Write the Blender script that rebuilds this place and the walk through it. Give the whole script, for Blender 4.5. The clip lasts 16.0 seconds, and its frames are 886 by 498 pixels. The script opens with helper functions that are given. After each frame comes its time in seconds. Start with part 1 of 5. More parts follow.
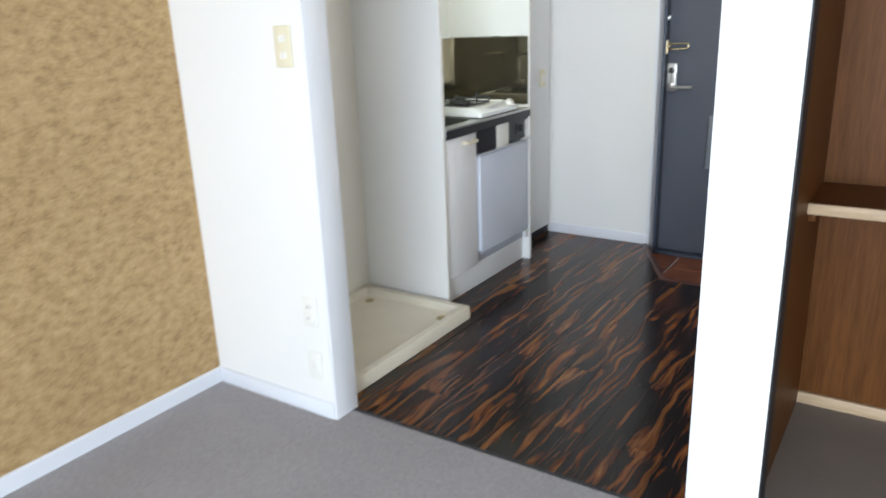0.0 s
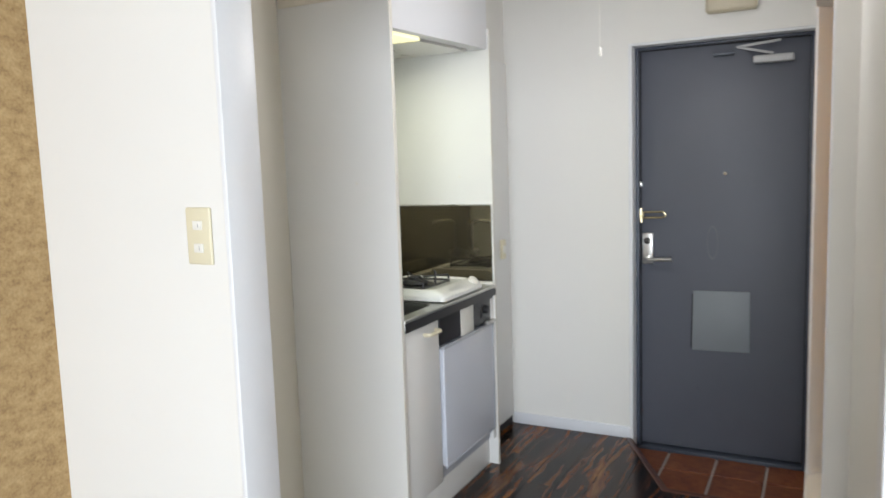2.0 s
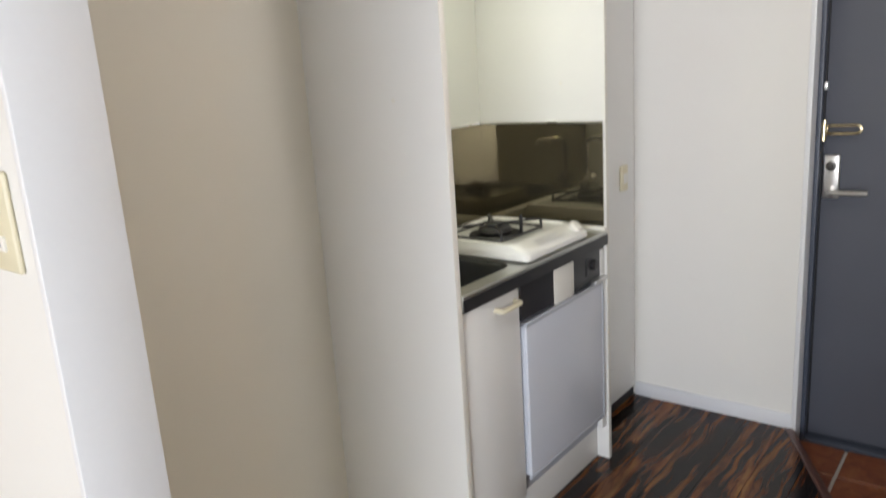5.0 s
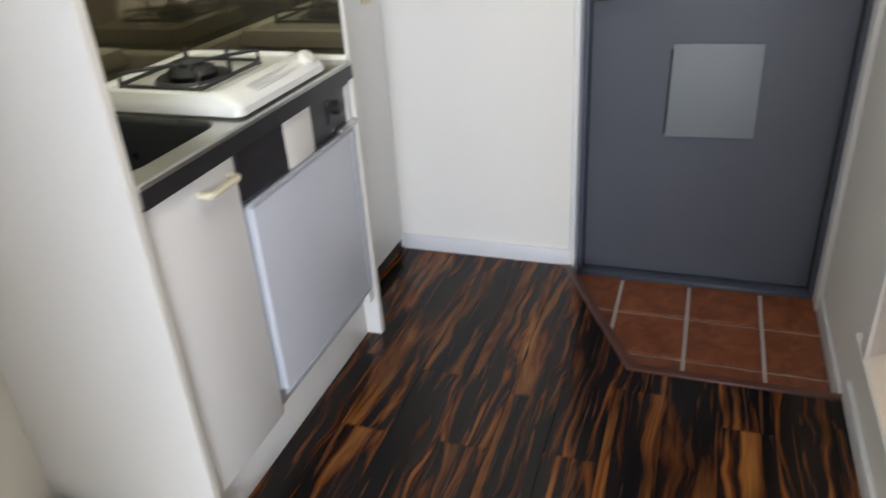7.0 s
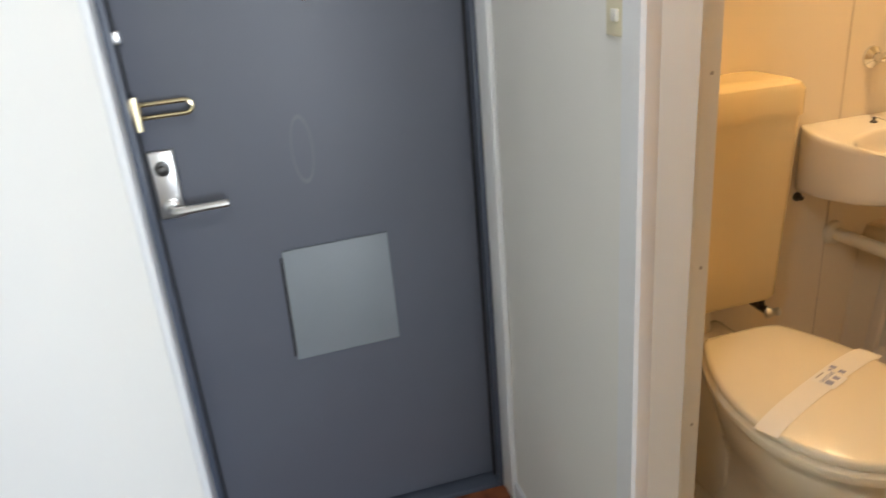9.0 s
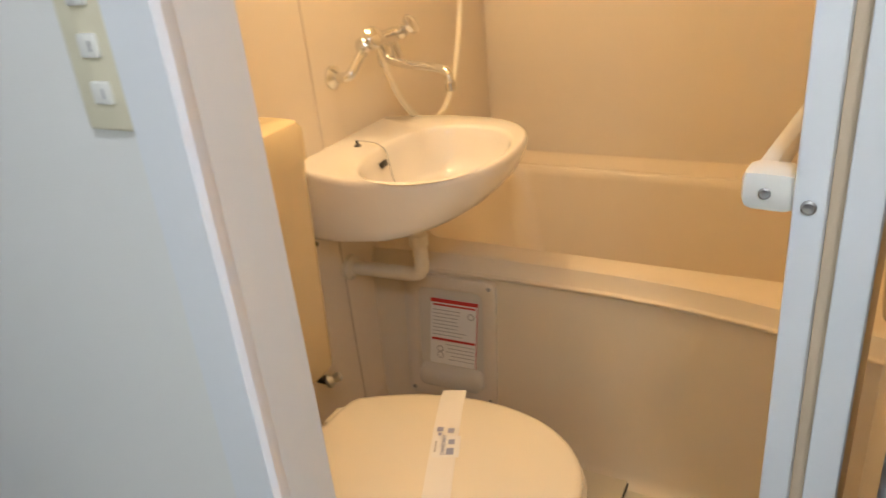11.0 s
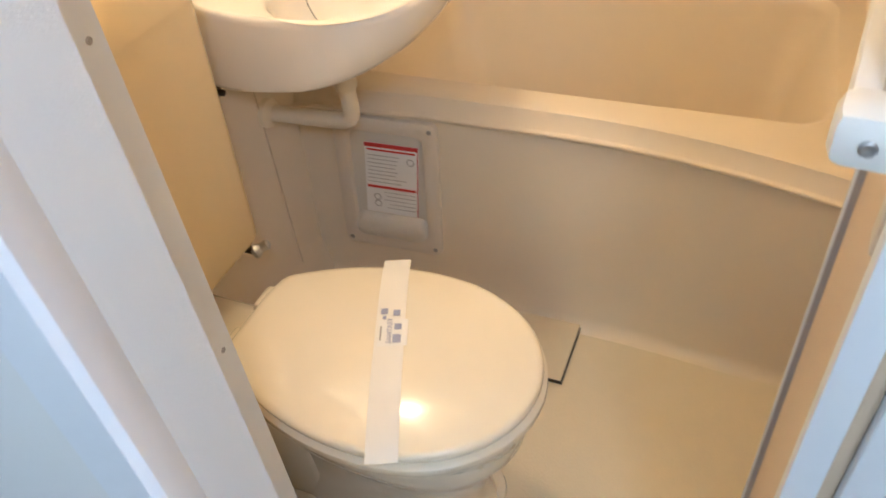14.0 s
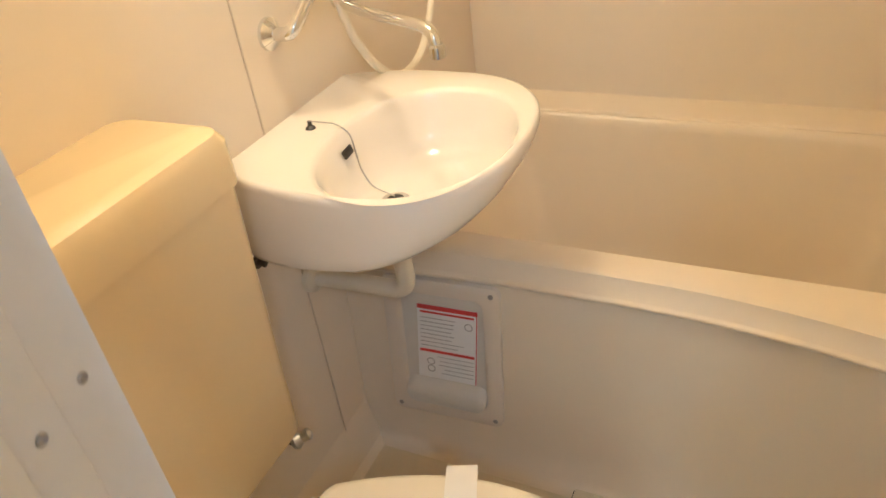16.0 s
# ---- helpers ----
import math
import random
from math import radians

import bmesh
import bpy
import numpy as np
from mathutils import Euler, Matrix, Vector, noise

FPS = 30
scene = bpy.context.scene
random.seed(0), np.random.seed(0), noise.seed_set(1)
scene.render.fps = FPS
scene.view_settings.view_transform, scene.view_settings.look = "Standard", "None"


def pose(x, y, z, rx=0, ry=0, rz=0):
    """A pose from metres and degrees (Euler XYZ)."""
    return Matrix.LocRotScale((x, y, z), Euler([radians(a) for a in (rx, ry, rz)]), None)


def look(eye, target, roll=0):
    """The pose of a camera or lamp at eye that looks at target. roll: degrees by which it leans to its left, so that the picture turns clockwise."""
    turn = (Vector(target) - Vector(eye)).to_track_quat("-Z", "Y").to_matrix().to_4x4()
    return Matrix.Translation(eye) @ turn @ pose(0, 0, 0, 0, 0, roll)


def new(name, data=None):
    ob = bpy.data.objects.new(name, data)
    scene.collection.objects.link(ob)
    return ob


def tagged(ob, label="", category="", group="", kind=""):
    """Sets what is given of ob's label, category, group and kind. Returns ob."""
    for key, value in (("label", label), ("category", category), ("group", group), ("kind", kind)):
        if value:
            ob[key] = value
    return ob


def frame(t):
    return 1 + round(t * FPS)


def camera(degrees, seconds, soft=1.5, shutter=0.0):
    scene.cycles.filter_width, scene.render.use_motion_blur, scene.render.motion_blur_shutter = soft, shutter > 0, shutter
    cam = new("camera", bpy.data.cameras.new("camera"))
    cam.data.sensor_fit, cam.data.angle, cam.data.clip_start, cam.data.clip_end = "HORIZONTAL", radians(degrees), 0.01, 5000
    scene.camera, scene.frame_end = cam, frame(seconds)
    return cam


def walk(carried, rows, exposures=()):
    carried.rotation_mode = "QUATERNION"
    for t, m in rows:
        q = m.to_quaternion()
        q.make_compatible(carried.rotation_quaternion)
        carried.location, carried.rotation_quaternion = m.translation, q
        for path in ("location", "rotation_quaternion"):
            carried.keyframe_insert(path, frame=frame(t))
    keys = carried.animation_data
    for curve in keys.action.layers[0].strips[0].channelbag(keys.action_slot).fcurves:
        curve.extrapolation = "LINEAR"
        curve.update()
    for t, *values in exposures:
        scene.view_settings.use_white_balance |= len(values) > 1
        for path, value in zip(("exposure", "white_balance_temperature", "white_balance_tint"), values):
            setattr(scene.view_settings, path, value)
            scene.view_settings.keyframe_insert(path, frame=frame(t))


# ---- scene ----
cam = camera(62.0, 16.0, shutter=0.5)
PATH = [
    (0, (0.267, 0.034, 1.359), (-0.796, 1.615, 0.75), -2.2),
    (0.5, (0.072, 0.124, 1.379), (-0.822, 1.834, 0.853), -2.2),
    (1, (-0.112, 0.19, 1.405), (-0.941, 1.964, 1.0), -1.5),
    (1.5, (-0.196, 0.34, 1.407), (-1.012, 2.142, 1.113), -2.2),
    (2, (-0.228, 0.541, 1.415), (-1.137, 2.309, 1.19), -1.9),
    (2.5, (-0.316, 0.68, 1.43), (-1.309, 2.411, 1.296), -1.2),
    (3, (-0.442, 0.841, 1.459), (-1.394, 2.6, 1.486), -1.7),
    (3.5, (-0.413, 0.926, 1.458), (-1.378, 2.677, 1.419), -1.6),
    (4, (-0.376, 1.117, 1.448), (-1.536, 2.737, 1.285), -2.5),
    (4.2, (-0.335, 1.187, 1.458), (-1.571, 2.747, 1.253), -1.8),
    (6.3, (-0.707, 1.661, 1.331), (-1.599, 3.155, 0.345), -3.0),
    (6.5, (-0.703, 1.737, 1.326), (-1.486, 3.277, 0.317), -3.1),
    (7, (-0.686, 1.905, 1.318), (-1.304, 3.556, 0.374), -3.9),
    (7.5, (-0.79, 2.07, 1.321), (-1.133, 3.828, 0.431), -3.3),
    (8, (-0.863, 2.238, 1.382), (-0.894, 4.057, 0.551), -5.5),
    (8.5, (-0.832, 2.391, 1.394), (-0.622, 4.203, 0.573), -4.6),
    (9, (-0.804, 2.599, 1.413), (-0.353, 4.392, 0.651), -5.0),
    (9.5, (-0.744, 2.767, 1.405), (-0.01, 4.451, 0.614), -4.2),
    (10, (-0.747, 2.901, 1.41), (0.497, 4.287, 0.681), -6.5),
    (10.2, (-0.74, 2.945, 1.402), (0.614, 4.227, 0.68), -5.9),
    (12.3, (-0.457, 3.307, 1.408), (1.096, 3.766, 0.234), -4.8),
    (12.5, (-0.469, 3.313, 1.405), (1.053, 3.757, 0.186), -4.4),
    (13, (-0.488, 3.286, 1.404), (0.957, 3.739, 0.098), -5.1),
    (13.5, (-0.473, 3.262, 1.402), (0.895, 3.762, 0.031), -5.2),
    (14, (-0.408, 3.233, 1.407), (0.932, 3.902, 0.081), -6.6),
    (14.5, (-0.334, 3.196, 1.403), (0.932, 4.067, 0.123), -9.1),
    (15, (-0.292, 3.2, 1.414), (0.953, 4.243, 0.246), -10.5),
    (15.5, (-0.246, 3.275, 1.423), (1.125, 4.214, 0.309), -8.2),
    (16, (-0.196, 3.387, 1.427), (1.259, 4.179, 0.305), -7.9),
]
walk(cam, [(t, look(eye, aim, roll)) for t, eye, aim, roll in PATH], exposures=[
    (0.0, 0.34, 5900, 10), (2.0, 0.2, 6250, 11), (4.0, 0.1, 6550, 14), (7.0, 0.38, 6250, 14), (8.5, 0.58, 6150, 10),
    (9.5, 0.85, 5900, 10), (10.2, 0.85, 5750, 10), (12.3, 1.02, 5300, 9), (13.5, 1.15, 4950, 8), (15.0, 1.25, 4400, 8), (16.0, 1.14, 4600, 6)])

# ---- world and lights ----
world = bpy.data.worlds.new("sky")
scene.world = world
world.use_nodes = True
_wn = world.node_tree.nodes
_sky = _wn.new("ShaderNodeTexSky")
_sky.sky_type = 'NISHITA'
_sky.sun_disc = False
_sky.sun_elevation, _sky.sun_rotation = radians(40), radians(150)
world.node_tree.links.new(_sky.outputs[0], _wn["Background"].inputs[0])
_wn["Background"].inputs[1].default_value = 0.1


def lamp(name, kind, m, power, color, size, size_y=0.0):
    li = bpy.data.lights.new(name, kind)
    li.energy, li.color = power, color
    if kind == 'AREA':
        li.size = size
        if size_y:
            li.shape, li.size_y = 'RECTANGLE', size_y
    else:
        li.shadow_soft_size = size
    ob = new(name, li)
    ob.matrix_world = m
    return ob


# daylight in the balcony window behind the walker
lamp("window_daylight", 'AREA', look((0.78, -2.74, 1.2), (0.50, 0, 0.85)), 158, (0.88, 0.95, 1.0), 2.3, 1.9).data.spread = radians(160)
# warm bracket lamp high on the bathroom wall over the basin
lamp("bath_lamp_light", 'POINT', pose(0.74, 4.03, 1.84), 7.8, (1.0, 0.67, 0.30), 0.06)
# small tube under the range hood
lamp("hood_light", 'AREA', look((-1.80, 3.10, 1.868), (-1.80, 3.12, 0)), 1.7, (0.97, 1.0, 0.68), 0.2, 0.34)
# square corridor lamp
lamp("corridor_lamp_light", 'POINT', pose(-0.83, 2.92, 2.05), 9.0, (1.0, 0.97, 0.93), 0.07)


# ---- materials ----
def nodes_of(name):
    m = bpy.data.materials.new(name)
    m.use_nodes = True
    t = m.node_tree
    return m, t, t.nodes["Principled BSDF"]


def lin(c):
    return (*c, 1.0)


def noise_node(t, co, scale, detail=4.0, rough=0.55, dist=0.0):
    n = t.nodes.new("ShaderNodeTexNoise")
    n.inputs["Scale"].default_value, n.inputs["Detail"].default_value = scale, detail
    n.inputs["Roughness"].default_value, n.inputs["Distortion"].default_value = rough, dist
    t.links.new(co, n.inputs["Vector"])
    return n.outputs["Fac"]


def ramp_node(t, fac, stops):
    r = t.nodes.new("ShaderNodeValToRGB")
    e = r.color_ramp.elements
    while len(e) < len(stops):
        e.new(0.5)
    for el, (p, c) in zip(e, stops):
        el.position, el.color = p, lin(c)
    t.links.new(fac, r.inputs["Fac"])
    return r.outputs["Color"]


def mix_node(t, fac, a, b, mode='MIX'):
    m = t.nodes.new("ShaderNodeMix")
    m.data_type, m.blend_type = 'RGBA', mode
    for v, s in ((fac, m.inputs[0]), (a, m.inputs[6]), (b, m.inputs[7])):
        if isinstance(v, (int, float)):
            s.default_value = v
        elif isinstance(v, tuple):
            s.default_value = lin(v)
        else:
            t.links.new(v, s)
    return m.outputs[2]


def bump_node(t, b, h, strength, dist=0.002):
    n = t.nodes.new("ShaderNodeBump")
    n.inputs["Strength"].default_value, n.inputs["Distance"].default_value = strength, dist
    t.links.new(h, n.inputs["Height"])
    t.links.new(n.outputs[0], b.inputs["Normal"])


def stretch(t, co, s, off=None):
    m = t.nodes.new("ShaderNodeMapping")
    m.inputs["Scale"].default_value = s
    t.links.new(co, m.inputs["Vector"])
    if off is not None:
        t.links.new(off, m.inputs["Location"])
    return m.outputs[0]


def coords(t):
    return t.nodes.new("ShaderNodeTexCoord").outputs["Object"]


def plain(name, c, rough=0.5, metal=0.0, vary=0.08, grain=180.0, bump=0.08, coat=0.0, stain=1.6, depth=0.001):
    """A surface with broad soiling, fine grain and a slight relief."""
    m, t, b = nodes_of(name)
    co = coords(t)
    big = noise_node(t, co, stain, 5, 0.6, 0.4)
    small = noise_node(t, co, grain, 3)
    dark = tuple(v * (1 - vary) for v in c)
    lite = tuple(min(1, v * (1 + 0.5 * vary)) for v in c)
    col = mix_node(t, big, dark, lite)
    col = mix_node(t, 0.5 * vary, col, ramp_node(t, small, [(0.3, tuple(v * 0.6 for v in c)), (0.7, lite)]))
    t.links.new(col, b.inputs["Base Color"])
    r = t.nodes.new("ShaderNodeMapRange")
    r.inputs["To Min"].default_value, r.inputs["To Max"].default_value = rough * 0.85, min(1, rough * 1.15)
    t.links.new(big, r.inputs["Value"])
    t.links.new(r.outputs[0], b.inputs["Roughness"])
    b.inputs["Metallic"].default_value = metal
    b.inputs["Coat Weight"].default_value = coat
    if bump:
        bump_node(t, b, small, bump, depth)
    return m


def glowing(name, c, power):
    m, t, b = nodes_of(name)
    b.inputs["Base Color"].default_value = lin(c)
    b.inputs["Emission Color"].default_value = lin(c)
    b.inputs["Emission Strength"].default_value = power
    return m


def make_golden():
    m, t, b = nodes_of("golden_mottled_wallpaper")
    co = coords(t)
    a = noise_node(t, stretch(t, co, (1, 0.8, 1.25)), 30, 5, 0.6, 0.15)
    s = noise_node(t, co, 120, 4, 0.6)
    big = noise_node(t, co, 3, 3)
    col = ramp_node(t, a, [(0.30, (0.20, 0.118, 0.043)), (0.43, (0.315, 0.20, 0.083)), (0.55, (0.40, 0.27, 0.122)), (0.72, (0.48, 0.345, 0.175))])
    col = mix_node(t, 0.25, col, ramp_node(t, s, [(0.35, (0.20, 0.11, 0.04)), (0.62, (0.60, 0.42, 0.2))]))
    col = mix_node(t, 0.12, col, ramp_node(t, big, [(0.3, (0.25, 0.15, 0.06)), (0.7, (0.6, 0.42, 0.2))]))
    t.links.new(col, b.inputs["Base Color"])
    b.inputs["Roughness"].default_value = 0.7
    bump_node(t, b, s, 0.25, 0.001)
    return m


def make_paper(name, c):
    """White embossed vinyl wallpaper."""
    m, t, b = nodes_of(name)
    co = coords(t)
    weave = noise_node(t, stretch(t, co, (260, 260, 520)), 1.0, 3)
    big = noise_node(t, co, 1.3, 5, 0.6, 0.3)
    scuff = noise_node(t, co, 7, 6, 0.7, 1.0)
    col = mix_node(t, big, tuple(v * 0.95 for v in c), c)
    col = mix_node(t, ramp_node(t, scuff, [(0.62, (0, 0, 0)), (0.85, (0.16, 0.16, 0.16))]), col, tuple(v * 0.72 for v in c))
    t.links.new(col, b.inputs["Base Color"])
    b.inputs["Roughness"].default_value = 0.62
    bump_node(t, b, weave, 0.22, 0.0012)
    return m


def make_carpet():
    m, t, b = nodes_of("grey_carpet")
    co = coords(t)
    f = noise_node(t, co, 420, 3, 0.7)
    g = noise_node(t, co, 60, 5, 0.65)
    big = noise_node(t, co, 2.2, 4)
    col = ramp_node(t, f, [(0.3, (0.20, 0.185, 0.185)), (0.5, (0.34, 0.32, 0.325)), (0.72, (0.46, 0.44, 0.445))])
    col = mix_node(t, 0.35, col, ramp_node(t, g, [(0.35, (0.24, 0.225, 0.225)), (0.65, (0.42, 0.40, 0.405))]))
    col = mix_node(t, 0.12, col, ramp_node(t, big, [(0.3, (0.2, 0.18, 0.18)), (0.7, (0.5, 0.48, 0.48))]))
    t.links.new(col, b.inputs["Base Color"])
    b.inputs["Roughness"].default_value = 0.95
    b.inputs["Specular IOR Level"].default_value = 0.15
    bump_node(t, b, f, 0.7, 0.004)
    return m


def make_ebony():
    """Dark laminate with wavy amber streaks along the plank."""
    m, t, b = nodes_of("macassar_laminate")
    co = coords(t)
    rnd = t.nodes.new("ShaderNodeObjectInfo").outputs["Random"]
    off = t.nodes.new("ShaderNodeCombineXYZ")
    mul = t.nodes.new("ShaderNodeMath")
    mul.operation = 'MULTIPLY'
    mul.inputs[1].default_value = 37.0
    t.links.new(rnd, mul.inputs[0])
    t.links.new(mul.outputs[0], off.inputs[0])
    t.links.new(mul.outputs[0], off.inputs[1])
    # the grain wanders sideways along the plank
    wander = noise_node(t, stretch(t, co, (5, 3.2, 1), off.outputs[0]), 1.0, 2, 0.5)
    sway = t.nodes.new("ShaderNodeMath")
    sway.operation = 'MULTIPLY'
    sway.inputs[1].default_value = 1.1
    t.links.new(wander, sway.inputs[0])
    side = t.nodes.new("ShaderNodeCombineXYZ")
    t.links.new(sway.outputs[0], side.inputs[0])
    shift = t.nodes.new("ShaderNodeVectorMath")
    shift.operation = 'ADD'
    t.links.new(off.outputs[0], shift.inputs[0])
    t.links.new(side.outputs[0], shift.inputs[1])
    v = stretch(t, co, (14, 1.15, 1), shift.outputs[0])
    a = noise_node(t, v, 1.0, 4, 0.55, 1.9)
    fine = noise_node(t, stretch(t, co, (120, 4, 1), off.outputs[0]), 1.0, 3, 0.6, 0.8)
    broad = noise_node(t, stretch(t, co, (7, 1.5, 1), off.outputs[0]), 1.0, 2, 0.5, 0.8)
    col = ramp_node(t, a, [(0.42, (0.008, 0.0052, 0.004)), (0.50, (0.018, 0.009, 0.006)), (0.530, (0.075, 0.020, 0.005)), (0.580, (0.165, 0.053, 0.012)), (0.67, (0.27, 0.116, 0.028))])
    dark = ramp_node(t, broad, [(0.36, (0.22, 0.19, 0.19)), (0.55, (1, 1, 1))])
    col = mix_node(t, 0.85, col, dark, 'MULTIPLY')
    col = mix_node(t, 0.5, col, ramp_node(t, fine, [(0.35, (0.45, 0.4, 0.38)), (0.62, (1, 1, 1))]), 'MULTIPLY')
    thin = noise_node(t, stretch(t, co, (58, 2.0, 1), shift.outputs[0]), 1.0, 3, 0.5, 1.6)
    col = mix_node(t, ramp_node(t, thin, [(0.60, (0, 0, 0)), (0.68, (0.75, 0.75, 0.75))]), col, (0.17, 0.058, 0.018))
    t.links.new(col, b.inputs["Base Color"])
    b.inputs["Roughness"].default_value = 0.20
    b.inputs["Specular IOR Level"].default_value = 0.28
    bump_node(t, b, fine, 0.06, 0.0005)
    return m


def make_tile():
    m, t, b = nodes_of("terracotta_tile")
    co = coords(t)
    rnd = t.nodes.new("ShaderNodeObjectInfo").outputs["Random"]
    a = noise_node(t, co, 16, 6, 0.65, 0.8)
    s = noise_node(t, co, 150, 4)
    col = ramp_node(t, a, [(0.3, (0.12, 0.030, 0.012)), (0.5, (0.22, 0.064, 0.022)), (0.7, (0.31, 0.112, 0.042))])
    col = mix_node(t, rnd, col, mix_node(t, 0.3, col, (0.17, 0.055, 0.025)))
    t.links.new(col, b.inputs["Base Color"])
    b.inputs["Roughness"].default_value = 0.38
    bump_node(t, b, mix_node(t, 0.5, a, s), 0.25, 0.002)
    return m


def make_wood(name, a_, b_, axis, rough=0.45):
    m, t, b = nodes_of(name)
    co = coords(t)
    s = [34.0, 34.0, 34.0]
    s[axis] = 2.0
    f = noise_node(t, stretch(t, co, tuple(s)), 1.0, 5, 0.6, 0.7)
    g = noise_node(t, stretch(t, co, tuple(v * 5 for v in s)), 1.0, 2)
    big = noise_node(t, co, 2.5, 3)
    col = ramp_node(t, f, [(0.3, a_), (0.7, b_)])
    col = mix_node(t, 0.25, col, ramp_node(t, g, [(0.4, tuple(v * 0.5 for v in a_)), (0.6, b_)]))
    col = mix_node(t, 0.2, col, ramp_node(t, big, [(0.3, a_), (0.7, b_)]))
    t.links.new(col, b.inputs["Base Color"])
    b.inputs["Roughness"].default_value = rough
    bump_node(t, b, g, 0.1, 0.0006)
    return m


def make_steel(name, c, rough, axis=1):
    m, t, b = nodes_of(name)
    co = coords(t)
    s = [400.0, 400.0, 400.0]
    s[axis] = 6.0
    f = noise_node(t, stretch(t, co, tuple(s)), 1.0, 2)
    big = noise_node(t, co, 5, 4)
    t.links.new(mix_node(t, big, tuple(v * 0.85 for v in c), c), b.inputs["Base Color"])
    b.inputs["Metallic"].default_value = 1.0
    r = t.nodes.new("ShaderNodeMapRange")
    r.inputs["To Min"].default_value, r.inputs["To Max"].default_value = rough * 0.7, rough * 1.4
    t.links.new(big, r.inputs["Value"])
    t.links.new(r.outputs[0], b.inputs["Roughness"])
    bump_node(t, b, f, 0.05, 0.0003)
    return m


M_GOLD = make_golden()
M_PAPER = make_paper("white_wallpaper", (0.80, 0.785, 0.75))
# the paper made creamier: the alcove's yellowish shade is put into its colour
M_ALCOVE = make_paper("shade_toned_alcove_wallpaper", (0.79, 0.75, 0.66))
M_CEIL = make_paper("ceiling_paper", (0.74, 0.72, 0.68))
M_CARPET = make_carpet()
M_EBONY = make_ebony()
M_TILE = make_tile()
M_GROUT = plain("tile_grout", (0.56, 0.53, 0.50), 0.9, vary=0.2, grain=300, bump=0.4)
M_SUB = plain("floor_underlay", (0.012, 0.008, 0.006), 0.7)
M_STEP = make_wood("dark_red_step_wood", (0.055, 0.018, 0.012), (0.12, 0.042, 0.026), 0, 0.35)
M_TRIM = plain("white_painted_trim", (0.78, 0.785, 0.80), 0.38, vary=0.05, grain=90, bump=0.04)
M_BASE = plain("grey_white_skirting", (0.72, 0.73, 0.76), 0.4, vary=0.06, grain=60, bump=0.05)
M_WHITE = plain("white_melamine", (0.78, 0.775, 0.755), 0.42, vary=0.04, grain=250, bump=0.05)
M_NICHE = plain("kitchen_wall_panel", (0.80, 0.815, 0.76), 0.35, vary=0.04, grain=250, bump=0.03)
M_HOODW = plain("hood_white_steel", (0.76, 0.77, 0.80), 0.35, vary=0.04, bump=0.02)
M_BEIGE = plain("aged_beige_plastic", (0.56, 0.50, 0.37), 0.45, vary=0.08, grain=60, bump=0.03)
M_CREAM = plain("cream_plastic", (0.72, 0.66, 0.48), 0.42, vary=0.06, grain=80, bump=0.03)
M_OFFW = plain("off_white_plastic", (0.78, 0.76, 0.70), 0.4, vary=0.05, bump=0.03)
M_PAN = plain("ivory_washing_pan", (0.70, 0.65, 0.53), 0.45, vary=0.12, grain=70, bump=0.05, stain=6)
M_STAIN = plain("dried_water_stain", (0.42, 0.33, 0.17), 0.6, vary=0.3, stain=20)
M_DOOR = plain("slate_blue_steel_door", (0.110, 0.117, 0.144), 0.48, vary=0.14, grain=520, bump=0.10, stain=2.5)
M_PATCH = plain("pale_slate_sheet", (0.225, 0.245, 0.268), 0.5, vary=0.12, grain=200, bump=0.08, stain=5)
M_DFRAME = plain("slate_frame", (0.07, 0.082, 0.112), 0.4, vary=0.12, bump=0.05)
# near-black for rubber seals, gaps, strips and the closet edge
M_SEAM = plain("matte_black", (0.012, 0.012, 0.014), 0.6)
M_CHROME = make_steel("chrome", (0.83, 0.83, 0.82), 0.10)
M_SATIN = make_steel("satin_nickel", (0.72, 0.71, 0.69), 0.28)
M_BRASS = make_steel("worn_brass", (0.66, 0.56, 0.36), 0.24)
M_COUNTER = make_steel("brushed_stainless", (0.56, 0.56, 0.53), 0.30)
M_SPLASH = plain("tinted_mirror_panel", (0.30, 0.27, 0.20), 0.045, metal=0.92, vary=0.05, grain=30, bump=0.0)
# worktop steel again, darkened: the bowl's shade is put into the colour
M_SINK = make_steel("shaded_sink_steel", (0.20, 0.21, 0.22), 0.26)
M_BLACK = plain("black_panel", (0.018, 0.017, 0.02), 0.42, vary=0.2, bump=0.05)
M_IRON = plain("black_enamel_iron", (0.022, 0.022, 0.024), 0.42, vary=0.3, bump=0.12)
M_FRIDGE = plain("pale_blue_grey_fridge", (0.60, 0.625, 0.69), 0.33, vary=0.05, grain=600, bump=0.10)
M_FTRIM = plain("fridge_trim", (0.42, 0.44, 0.49), 0.35, vary=0.08)
M_CLOSET = make_wood("brown_closet_plywood", (0.085, 0.031, 0.007), (0.15, 0.058, 0.015), 2)
M_CLOSET.node_tree.nodes["Principled BSDF"].inputs["Specular IOR Level"].default_value = 0.12
M_LIGHTW = make_wood("pale_pine_edge", (0.46, 0.32, 0.19), (0.62, 0.46, 0.29), 0)
M_FRP = plain("cream_moulded_bath_panel", (0.80, 0.69, 0.52), 0.30, vary=0.06, grain=300, bump=0.03, coat=0.15)
M_BWALL = plain("cream_bath_wall_panel", (0.80, 0.70, 0.55), 0.36, vary=0.05, grain=300, bump=0.04)
M_BFLOOR = plain("cream_bath_floor", (0.76, 0.66, 0.47), 0.42, vary=0.10, grain=220, bump=0.35, depth=0.002, stain=4)
